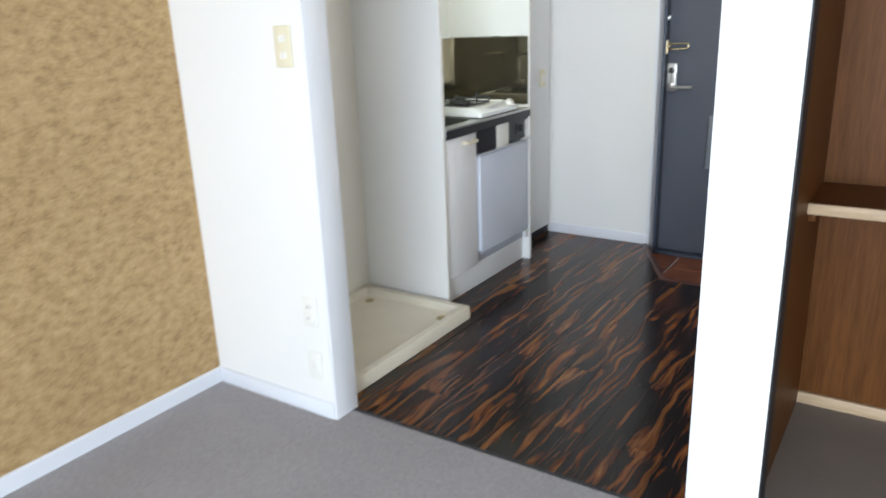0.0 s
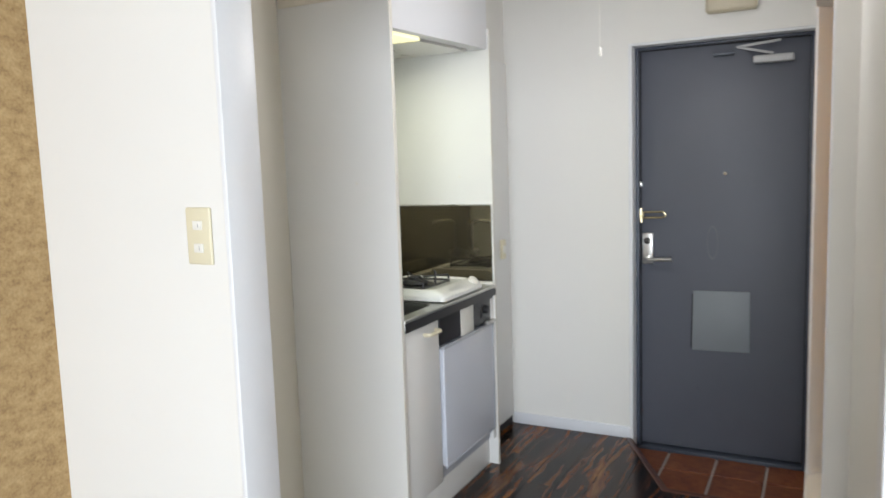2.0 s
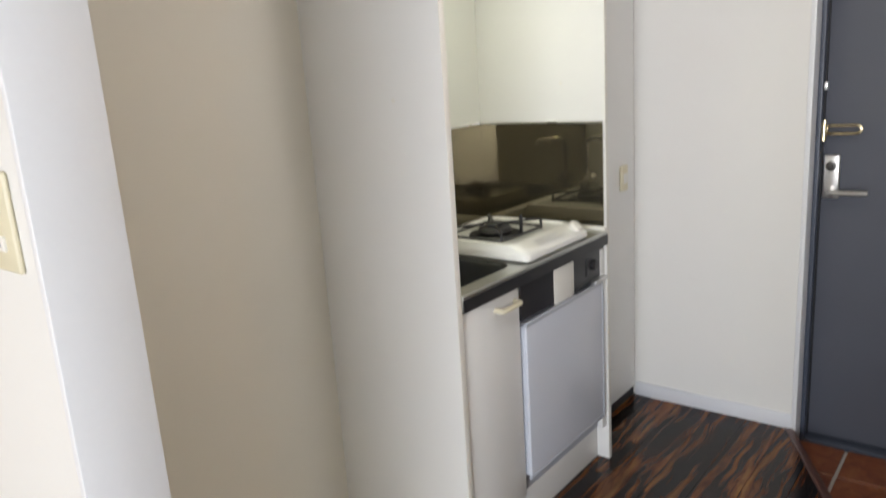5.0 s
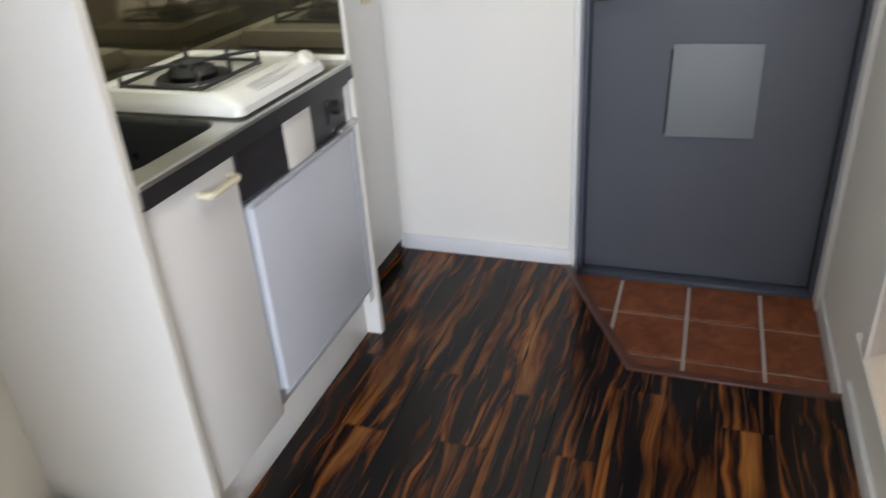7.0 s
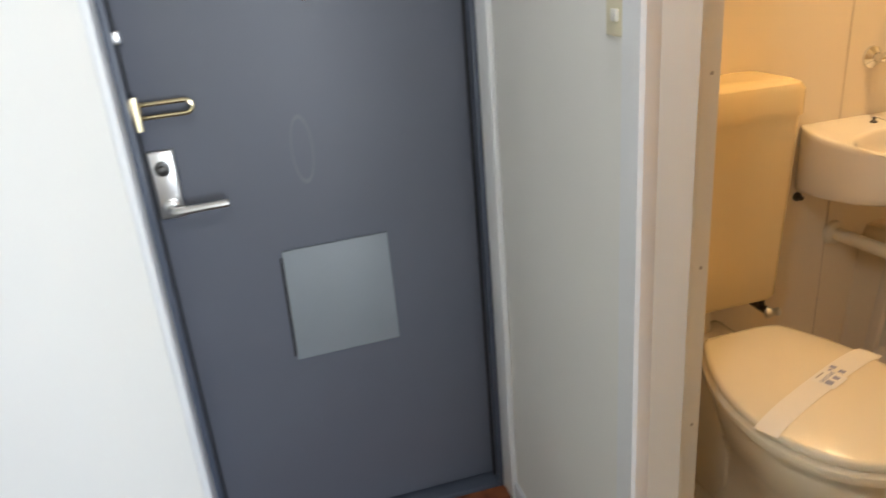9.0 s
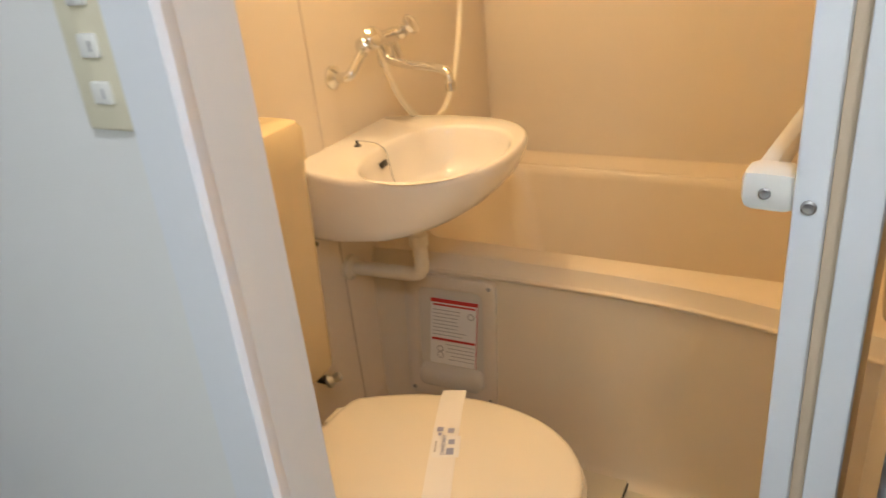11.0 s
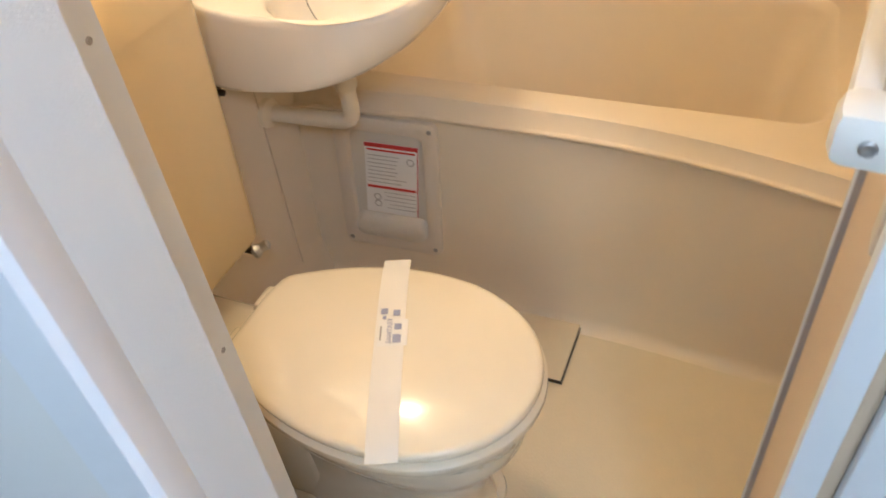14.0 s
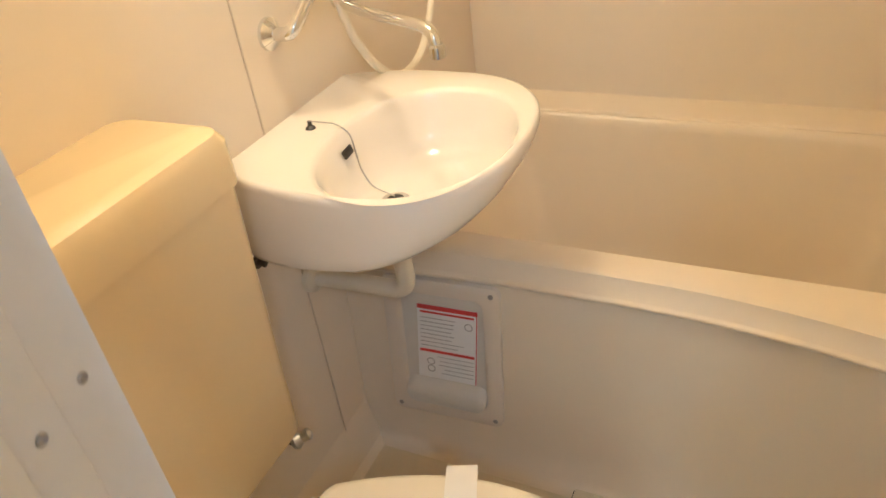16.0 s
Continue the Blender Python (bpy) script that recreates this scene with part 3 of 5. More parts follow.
ps = thing("pipe_cupboard_door", (-1.70, 3.93, 0.05), "off-white flush door of a shallow pipe cupboard", "cupboard door")
part("panel", box(-1.715, 3.672, 0.058, -1.688, 4.160, 1.925, 0.004), M_WHITE, ps)
part("handle", box(-1.689, 4.02, 0.925, -1.674, 4.072, 1.025, 0.006, 3), M_CREAM, ps, "cream plastic pull")
part("catch", box(-1.688, 4.03, 0.955, -1.671, 4.062, 0.995, 0.003), M_OFFW, ps)

cl = thing("ceiling_lamp", (-0.83, 2.92, 2.36), "square white corridor ceiling lamp, lit, with a pull cord", "ceiling lamp")
CLX, CLY = -0.83, 2.92
def square(h, r, z):
    return rrect(CLX - h, CLY - h, CLX + h, CLY + h, r, z, 5)
part("base", loft([square(0.105, 0.02, 2.318), square(0.110, 0.02, 2.325), square(0.110, 0.02, CEIL_Z - 0.001)]), M_OFFW, cl)
part("shade", loft([square(0.092, 0.018, 2.128), square(0.100, 0.022, 2.133), square(0.104, 0.022, 2.142), square(0.136, 0.026, 2.290), square(0.134, 0.026, 2.316)]), M_GLOWC, cl, "milky lit square shade")
cd = part("pull_cord", tube([(-0.862, 2.90, 2.15), (-0.859, 2.90, 1.770)], 0.0012, count=6), M_CORD, cl, "thin white pull cord")
part("bead", turned([(0.002, 0.03), (0.005, 0.022), (0.006, 0.004), (0.003, 0)], pose(-0.859, 2.90, 1.742), 12), M_OFFW, cd)


# ---- switches and sockets ----
def wall_plate(name, m, w, h, rockers, label, category, material=M_CREAM, slots=False):
    t_ = thing(name, m.translation, label, category)
    def put(n, bm, mt, parent, lb=""):
        bm.transform(m)
        return part(n, bm, mt, parent, lb)
    put("plate", box(-w / 2, -0.008, -h / 2, w / 2, 0, h / 2, 0.004, 3), material, t_)
    for z_, rw, rh in rockers:
        r = put("rocker", box(-rw / 2, -0.012, z_ - rh / 2, rw / 2, -0.006, z_ + rh / 2, 0.002), M_OFFW, t_, "white insert")
        if slots:
            for s in (-1, 1):
                put("slot", box(s * 0.006 - 0.001, -0.0124, z_ - 0.005, s * 0.006 + 0.001, -0.0115, z_ + 0.005), M_SEAM, r)
        else:
            put("mark", box(0.003, -0.0126, z_ - 0.004, 0.005, -0.0115, z_ + 0.004), M_GREY, r)
    return t_


wall_plate("light_switch", pose(-1.436, ROOM_Y, 1.279), 0.072, 0.126, [(0.024, 0.026, 0.020), (-0.026, 0.026, 0.020)], "cream two-gang light switch on white wallpaper", "light switch")
wall_plate("wall_socket", pose(-1.432, ROOM_Y, 0.398), 0.066, 0.110, [(0.02, 0.022, 0.024), (-0.02, 0.022, 0.024)], "off-white double power socket on white wallpaper", "wall socket", M_OFFW, True)
wall_plate("antenna_socket", pose(-1.430, ROOM_Y, 0.196), 0.066, 0.110, [(0.0, 0.026, 0.05)], "off-white antenna socket low on the wall", "wall socket", M_OFFW)
wall_plate("bath_switch", pose(RIGHT_X, 3.626, 1.332, 0, 0, -90), 0.062, 0.135, [(0.038, 0.020, 0.018), (0.0, 0.020, 0.018), (-0.036, 0.020, 0.018)], "cream three-gang switch beside the bathroom doorway", "light switch")

# ---- washing machine pan ----
wp = thing("washing_machine_pan", (-1.7, 2.25, 0), "ivory plastic washing machine pan with water stains", "drain pan")
b_ = bmesh.new()
X0, X1, Y0, Y1 = -2.036, -1.412, 1.850, 2.745


part("tray", loft([rrect(X0, Y0, X1, Y1, 0.012, 0.0), rrect(X0, Y0, X1, Y1, 0.014, 0.052), rrect(X0 + 0.004, Y0 + 0.004, X1 - 0.004, Y1 - 0.004, 0.014, 0.058),
                   rrect(X0 + 0.034, Y0 + 0.034, X1 - 0.034, Y1 - 0.034, 0.02, 0.058), rrect(X0 + 0.042, Y0 + 0.042, X1 - 0.042, Y1 - 0.042, 0.02, 0.022),
                   rrect(X0 + 0.06, Y0 + 0.06, X1 - 0.06, Y1 - 0.06, 0.03, 0.014)], caps=(False, True)), M_PAN, wp)
for x_, y_ in ((X0 + 0.09, Y1 - 0.09), (X1 - 0.10, Y1 - 0.10), (X1 - 0.10, Y0 + 0.12), (X0 + 0.09, Y0 + 0.12)):
    part("foot_pad", turned([(0.022, 0), (0.022, 0.004), (0.017, 0.006)], pose(x_, y_, 0.014), 20), M_STAIN, wp, "stained raised foot pad")

# ---- kitchenette ----
KX = -1.569
for y0, y1, back in ((2.780, 2.800, -2.039), (3.635, 3.655, -2.059)):
    t_ = thing("side_panel", ((back + KX) / 2, y0, 0), "tall white melamine side panel of the kitchenette", "side panel", "kitchenette side panels")
    part("board", box(back, y0, 0, KX + 0.010, y1, 2.010), M_WHITE, t_)
    part("edge_band", box(KX + 0.010, y0, 0, KX + 0.012, y1, 2.012, 0.0006), M_OFFW, t_, "smooth white edge band")
    part("screw_cap", turned([(0.006, 0), (0.006, 0.0008), (0.004, 0.0012)], pose(-1.72, y0, 1.36, 90, 0, 0), 14), M_OFFW, t_)
setting("wall_over_side_panel", box(-2.04, 2.784, 2.012, KX - 0.002, 2.7995, CEIL_Z), M_ALCOVE, "wallpaper over the side panel, shade toned cream")

uc = thing("base_cabinet", (-1.72, 2.9, 0), "white melamine sink cabinet with cream handle", "cabinet")
part("body", box(-2.059, 2.802, 0.13, KX - 0.020, 3.090, 0.690), M_WHITE, uc)
part("front_rail", box(KX - 0.030, 2.802, 0.690, KX - 0.020, 3.090, 0.812), M_WHITE, uc)
dr = part("cabinet_door", box(KX - 0.018, 2.805, 0.135, KX, 3.088, 0.806, 0.003), M_WHITE, uc)
part("handle", tube([(KX, 2.965, 0.772), (KX + 0.026, 2.965, 0.772), (KX + 0.026, 3.062, 0.772), (KX, 3.062, 0.772)], 0.0075, bend=0.014), M_CREAM, dr, "cream plastic bow handle")
tk = tagged(finish("toe_kick", box(-2.059, 2.802, 0, KX - 0.035, 3.634, 0.132, 0.001), M_WHITE), "white plinth under the cabinets", "plinth")

fg = thing("mini_fridge", (-1.72, 3.3, 0.13), "small pale blue-grey built-in refrigerator under the counter", "refrigerator")
part("body", box(-2.059, 3.096, 0.134, KX - 0.02, 3.631, 0.69), M_FTRIM, fg)
fd = part("fridge_door", box(KX - 0.018, 3.100, 0.196, KX + 0.014, 3.592, 0.684, 0.005, 3), M_FRIDGE, fg)
b_ = box(KX + 0.006, 3.096, 0.682, KX + 0.018, 3.594, 0.696, 0.003)
box(KX + 0.006, 3.096, 0.188, KX + 0.016, 3.594, 0.198, 0.002, bm=b_)
box(KX + 0.006, 3.588, 0.194, KX + 0.017, 3.597, 0.686, 0.002, bm=b_)
part("edge_trim", b_, M_FTRIM, fd, "grey edge trim")
part("hinge", box(KX + 0.0, 3.53, 0.694, KX + 0.022, 3.625, 0.708, 0.003), M_SATIN, fg, "bright hinge cap")
part("filler", box(KX - 0.016, 3.599, 0.134, KX + 0.004, 3.633, 0.80, 0.001), M_WHITE, fg)

cp = thing("control_panel", (KX, 3.3, 0.66), "black switch panel under the counter with a white tag", "control panel")
part("panel", box(KX - 0.018, 3.094, 0.700, KX + 0.002, 3.633, 0.814, 0.001), M_BLACK, cp)
part("tag", box(KX + 0.002, 3.284, 0.688, KX + 0.005, 3.410, 0.828, 0.001), M_OFFW, cp, "white blank tag")
kn = part("knob", turned([(0.019, 0), (0.018, 0.012), (0.013, 0.016)], pose(KX + 0.002, 3.545, 0.762, 0, 90, 0), 20), M_IRON, cp, "black round knob")
part("socket", box(KX + 0.001, 3.495, 0.732, KX + 0.004, 3.515, 0.792, 0.001), M_IRON, cp)
part("upper_rail", box(KX - 0.016, 2.805, 0.808, KX + 0.001, 3.093, 0.814), M_BLACK, cp)

# stainless worktop with a pressed sink
wt = thing("worktop", (-1.72, 3.17, 0.8), "brushed stainless steel worktop with pressed sink", "worktop")
Z = 0.862
ring0 = rrect(-2.059, 2.802, KX + 0.016, 3.633, 0.004, 0.818)
ring1 = rrect(-2.059, 2.802, KX + 0.016, 3.633, 0.004, Z - 0.004)
ring2 = rrect(-2.057, 2.804, KX + 0.012, 3.631, 0.004, Z)
hole = rrect(-1.960, 2.835, -1.606, 3.128, 0.05, Z)
b_ = loft([ring0, ring1, ring2], caps=(False, False))
vo = [bm_v for bm_v in b_.verts][-28:]
vh = [b_.verts.new(p) for p in hole]
for i in range(28):
    j = (i + 1) % 28
    b_.faces.new((vo[i], vo[j], vh[j], vh[i]))
part("top", b_, M_COUNTER, wt)
HX, HY = -1.783, 2.9815
bowl = [[(HX + (p[0] - HX) * k, HY + (p[1] - HY) * k, z) for p in hole] for k, z in ((1.0, Z), (0.985, Z - 0.003), (0.97, Z - 0.014), (0.92, Z - 0.140), (0.88, Z - 0.156), (0.80, Z - 0.162))]
part("sink_bowl", loft(bowl, caps=(False, True)), M_SINK, wt, "pressed steel sink bowl, shade put into its dark colour", 50)
part("drain", turned([(0.04, 0), (0.04, 0.003), (0.03, 0.004), (0.02, 0.001)], pose(-1.80, 2.98, Z - 0.161), 24), M_SATIN, wt)
part("front_band", box(KX + 0.014, 2.802, 0.815, KX + 0.0175, 3.633, 0.850), plain("dark_counter_edge", (0.05, 0.048, 0.05), 0.3, metal=0.6), wt, "dark front band")
part("back_rail", box(-2.059, 2.802, Z, -2.049, 3.633, Z + 0.014, 0.002), M_OFFW, wt, "white sealing rail")
part("end_rail", box(-2.049, 3.622, Z, KX + 0.010, 3.633, Z + 0.014, 0.002), M_OFFW, wt, "white sealing rail")

sp = thing("splashback", (-1.87, 3.2, 0.87), "tinted mirror-finish splashback round the cooker", "splashback")
part("back_sheet", box(-2.0595, 2.802, Z + 0.015, -2.054, 3.632, 1.226), M_SPLASH, sp)
part("end_sheet", box(-2.053, 3.628, Z + 0.015, KX + 0.004, 3.633, 1.226), M_SPLASH, sp)
part("top_strip", box(-2.052, 3.625, 1.226, KX + 0.004, 3.634, 1.232), M_SATIN, sp)
part("back_strip", box(-2.0595, 2.802, 1.226, -2.053, 3.625, 1.232), M_SATIN, sp)

st = thing("gas_stove", (-1.7, 3.27, Z), "white enamelled single-burner gas stove with black pan support", "gas stove")
zb = Z + 0.006
SY0, SY1, SXF = 3.138, 3.525, KX + 0.004
b_ = loft([rrect(-1.955, SY0, SXF, SY1, 0.02, zb), rrect(-1.955, SY0, SXF, SY1, 0.024, zb + 0.016), rrect(-1.951, SY0 + 0.004, SXF - 0.006, SY1 - 0.004, 0.024, zb + 0.024), rrect(-1.945, SY0 + 0.010, SXF - 0.046, SY1 - 0.008, 0.026, zb + 0.041), rrect(-1.936, SY0 + 0.024, SXF - 0.062, SY1 - 0.02, 0.03, zb + 0.044), rrect(-1.929, SY0 + 0.032, SXF - 0.070, SY1 - 0.028, 0.03, zb + 0.036)])
part("body", b_, plain("white_enamel", (0.82, 0.82, 0.79), 0.16, vary=0.05, bump=0.0, coat=0.3), st)
CX, CY = -1.782, 3.292
part("drip_bowl", turned([(0.086, 0.0), (0.080, 0.006), (0.055, 0.001), (0.045, 0.001)], pose(CX, CY, zb + 0.036), 32), M_IRON, st)
bn = part("burner", turned([(0.052, 0), (0.058, 0.010), (0.050, 0.022), (0.034, 0.027), (0.014, 0.028)], pose(CX, CY, zb + 0.038), 28), M_IRON, st)
part("burner_cap", turned([(0.030, 0), (0.030, 0.007), (0.022, 0.012), (0.006, 0.013)], pose(CX, CY, zb + 0.065), 24), M_IRON, bn)
g0, g1, gz = 0.108, 0.122, zb + 0.046
part("support_ring", tube([(CX, CY - g1, gz), (CX + g0, CY - g1, gz), (CX + g0, CY + g1, gz), (CX - g0, CY + g1, gz), (CX - g0, CY - g1, gz), (CX - 0.001, CY - g1, gz)], 0.0046, None, 8, bend=0.022), M_IRON, st, "black iron pan support")
for c_, s_ in ((1, 1), (1, -1), (-1, 1), (-1, -1)):
    # arm from the frame's corner, up and in over the burner
    part("prong", tube([(CX + c_ * (g0 - 0.005), CY + s_ * (g1 - 0.005), gz - 0.008), (CX + c_ * (g0 - 0.006), CY + s_ * (g1 - 0.006), gz + 0.026), (CX + c_ * 0.024, CY + s_ * 0.028, gz + 0.024)], 0.0044, None, 8, bend=0.010), M_IRON, st)
part("gas_knob", turned([(0.024, 0), (0.023, 0.014), (0.017, 0.02), (0.006, 0.021)], pose(SXF - 0.030, SY1 - 0.052, zb + 0.030, 0, 40, 0), 24), M_OFFW, st, "white control knob")
b_ = bmesh.new()
for i in range(5):
    x_ = SXF - 0.040 + i * 0.006
    box(x_, 3.235, zb + 0.0392 - i * 0.0026, x_ + 0.002, 3.405 - (i % 3) * 0.03, zb + 0.0400 - i * 0.0026, bm=b_)
part("print", b_, plain("pale_grey_print", (0.60, 0.60, 0.60), 0.6), st)
part("pilot_light", box(CX + 0.08, CY + 0.02, zb + 0.04, CX + 0.088, CY + 0.03, zb + 0.10, 0.002), M_IRON, st)

fc = thing("kitchen_faucet", (-2.0, 2.90, Z), "chrome swan-neck kitchen faucet behind the sink", "faucet")
part("base", turned([(0.026, 0), (0.024, 0.012), (0.014, 0.02), (0.013, 0.075)], pose(-2.0, 2.90, Z), 20), M_CHROME, fc)
part("spout", tube([(-2.0, 2.90, Z + 0.06), (-2.0, 2.90, Z + 0.225), (-1.955, 2.905, Z + 0.240), (-1.872, 2.915, Z + 0.228), (-1.866, 2.916, Z + 0.205)], 0.009, bend=0.03), M_CHROME, fc)
for s_ in (-1, 1):
    part("handle", turned([(0.010, 0), (0.010, 0.03), (0.021, 0.036), (0.020, 0.052), (0.008, 0.056)], pose(-2.0, 2.90 + s_ * 0.01, Z + 0.055, -s_ * 90, 0, 0), 12), M_CHROME, fc)

hd = thing("range_hood", (-1.72, 3.17, 1.86), "white steel range hood cabinet with lit underside", "range hood")
b_ = prism([(2.803, 1.895), (3.632, 1.922), (3.632, 2.360), (2.803, 2.360)], -2.059, KX + 0.006, 'x', bevel=0.004)
part("body", b_, M_HOODW, hd)
part("light_cover", prism([(2.85, 1.884), (3.07, 1.890), (3.07, 1.906), (2.85, 1.900)], -1.76, KX - 0.03, 'x'), M_GLOWH, hd, "lit yellowish lamp cover")
part("filter", prism([(3.11, 1.893), (3.54, 1.908), (3.54, 1.925), (3.11, 1.910)], -1.98, KX - 0.05, 'x'), M_SATIN, hd)

# ---- bathroom doorway ----
bf = thing("bath_door_frame", (-0.17, 3.3, 0.2), "white lining and screwed frame of the bathroom doorway", "door frame")
part("lining", prism([(-0.256, 3.548), (-0.247, 3.548), (-0.104, 3.668), (-0.104, 3.73), (-0.256, 3.60)], 0.20, 1.95), M_TRIM, bf)
part("stile", prism([(-0.103, 3.668), (-0.086, 3.676), (-0.081, 3.690), (-0.050, 3.696), (-0.046, 3.704), (-0.009, 3.708), (-0.009, 3.735), (-0.103, 3.735)], 0.20, 1.95), M_BFRAME, bf, "cream-white metal door stile")
part("far_lining", prism([(-0.206, 2.99), (-0.203, 3.045), (-0.104, 3.045), (-0.104, 2.99)], 0.20, 1.95), M_TRIM, bf)
part("far_stile", box(-0.103, 2.99, 0.20, -0.009, 3.050, 1.95, 0.003), M_ALU, bf)
part("sill", prism([(-0.258, 0.180), (-0.006, 0.180), (-0.006, 0.205), (-0.100, 0.214), (-0.106, 0.206), (-0.250, 0.204), (-0.258, 0.198)], 3.02, 3.66, 'y'), M_BFRAME, bf, "pale raised sill")
part("head", box(-0.256, 3.02, 1.93, -0.009, 3.66, 1.956, 0.003), M_TRIM, bf)
for x_, y_, zs in ((-0.066, 3.6925, (0.33, 0.58, 1.172, 1.62)), (-0.027, 3.7060, (0.45, 0.808, 1.173, 1.57))):
    for z_ in zs:
        screw((x_, y_, z_), '-y', bf, 0.0035)

fo = thing("folding_bath_door", (0.15, 3.12, 0.2), "beige folding bathroom door folded open, aluminium stiles", "folding door")
FA, FB = Vector((-0.045, 3.140, 0)), Vector((0.352, 3.098, 0))


def along(u, v):
    d = (FB - FA).normalized()
    n = Vector((-d.y, d.x, 0))
    p = FA + d * u + n * v
    return (p.x, p.y)


def leaf_box(u0, u1, v0, v1, z0, z1, bevel=0.0):
    return prism([along(u0, v0), along(u1, v0), along(u1, v1), along(u0, v1)], z0, z1, bevel=bevel)


LL = (FB - FA).length
part("stile", leaf_box(0.0, 0.026, -0.018, 0.006, 0.215, 1.92, 0.003), M_ALU, fo, "aluminium stile")
part("stile", leaf_box(LL - 0.016, LL, -0.016, 0.006, 0.05, 1.92, 0.003), M_ALU, fo, "aluminium stile")
part("seal", leaf_box(LL - 0.022, LL - 0.016, -0.012, 0.003, 0.06, 1.90), M_GREY, fo, "grey rubber seal")
part("pane", leaf_box(0.026, LL - 0.022, -0.012, -0.004, 0.05, 1.90), M_LEAF, fo, "beige patterned styrene pane")
part("rail", leaf_box(0.026, LL - 0.022, -0.015, 0.005, 1.885, 1.92, 0.002), M_ALU, fo)
part("fold_strip", leaf_box(0.010, LL - 0.03, -0.0295, -0.0185, 0.22, 1.90), M_LEAF, fo, "beige edge of the second pane")
part("second_pane", leaf_box(0.02, LL - 0.03, -0.048, -0.030, 0.22, 1.90), M_LEAF, fo)
part("second_stile", leaf_box(-0.004, 0.022, -0.056, -0.030, 0.215, 1.92, 0.003), M_ALU, fo, "aluminium stile")
hb = part("handle_bar", leaf_box(0.020, 0.295, 0.026, 0.044, 1.162, 1.186, 0.007), M_OFFW, fo, "white plastic towel bar")
part("end_block", leaf_box(0.008, 0.046, 0.004, 0.048, 1.154, 1.190, 0.010), M_OFFW, hb)
part("end_block", leaf_box(0.270, 0.306, 0.004, 0.048, 1.152, 1.192, 0.010), M_OFFW, hb)
part("lock_strip", leaf_box(0.060, 0.090, -0.004, 0.004, 1.06, 1.30, 0.002), M_POCKET, hb)
a_ = along(0.0075, 0.028)
screw((a_[0], a_[1], 1.172), '-x', fo, 0.005)
a_ = along(-0.001, -0.006)
screw((a_[0], a_[1], 1.168), '-x', fo, 0.006)

# ---- bathtub ----
tb = thing("bathtub", (1.3, 3.6, BF), "cream moulded bathtub with curved apron", "bathtub")
RIM = 0.550


def lip(y):
    return 0.942 - 0.26 * max(0.0, 3.62 - y) ** 2 - 0.15 * max(0.0, y - 3.78) ** 2


def apron_x(y, z):
    foot = 0.860 - 0.022 * smooth_step((3.45 - y) / 0.45)
    top = lip(y) - 0.016
    return foot + (top - foot) * max(0.0, (z - BF) / (RIM - 0.06 - BF))


rows_y = [BY0 + (BY1 - BY0) * i / 44 for i in range(45)]
rings = []
for y in rows_y:
    e = lip(y)
    # flat rim, rounded edge, band leaning outwards, bead, apron
    prof = [(1.013, RIM + 0.001), (e + 0.022, RIM + 0.0005), (e + 0.009, RIM - 0.0012), (e + 0.002, RIM - 0.005), (e - 0.001, RIM - 0.012), (e - 0.014, RIM - 0.0425), (e - 0.016, RIM - 0.0440), (e - 0.0225, RIM - 0.0455), (e - 0.0245, RIM - 0.0475), (e - 0.0245, RIM - 0.0510), (e - 0.0210, RIM - 0.0560)]
    for k in range(9):
        z = RIM - 0.060 - (RIM - 0.060 - BF - 0.03) * k / 8
        prof.append((apron_x(y, z) + 0.003, z))
    f = apron_x(y, BF)
    prof += [(f - 0.006, BF + 0.012), (f - 0.016, BF + 0.004), (f - 0.030, BF - 0.002)]
    rings.append([(x, y, z) for x, z in prof])
part("apron", loft(rings, closed=False), M_FRP, tb, "smooth cream apron with banded rim", 32)
inner = [(1.014, 3.050, 1.640, 4.150, 0.075, RIM), (1.022, 3.057, 1.634, 4.142, 0.075, RIM - 0.006), (1.032, 3.066, 1.628, 4.132, 0.075, RIM - 0.028), (1.09, 3.14, 1.60, 4.06, 0.09, 0.18), (1.12, 3.18, 1.57, 4.02, 0.10, 0.11), (1.18, 3.26, 1.51, 3.94, 0.10, 0.095)]
part("basin", loft([rrect(*r[:5], r[5], 8) for r in inner], caps=(False, True)), M_FRP, tb)
b_ = bmesh.new()
outer = [b_.verts.new(p) for p in rrect(1.000, BY0, BX1 - 0.001, BY1, 0.004, RIM, 8)]
hole = [b_.verts.new(p) for p in rrect(1.014, 3.050, 1.640, 4.150, 0.075, RIM, 8)]
for i in range(len(outer)):
    j = (i + 1) % len(outer)
    b_.faces.new((outer[i], outer[j], hole[j], hole[i]))
part("deck", b_, M_FRP, tb)
part("back_ledge", prism([(1.648, RIM - 0.002), (1.652, RIM + 0.006), (1.662, RIM + 0.010), (1.722, RIM + 0.016), (BX1, RIM + 0.022), (BX1, RIM - 0.002)], BY0, BY1, 'y'), M_FRP, tb, "low back ledge")
# flat brown-grey disc on the south wall, just over the rim
part("round_disc", turned([(0.078, 0), (0.078, 0.004), (0.068, 0.008)], pose(0.955, BY0 + 0.001, 0.610, -90, 0, 0), 40), plain("brown_grey_disc", (0.40, 0.32, 0.23), 0.5), tb, "round brownish disc")

# moulded access cover with sticker
ac = thing("access_cover", (0.89, 4.02, 0.12), "grey-cream moulded access cover with shelf on the apron", "access cover")


COVER_Y = (apron_x(4.16, 0.3) - apron_x(3.87, 0.3)) / 0.29
COVER_Z = (apron_x(4.01, 0.49) - apron_x(4.01, 0.11)) / 0.38


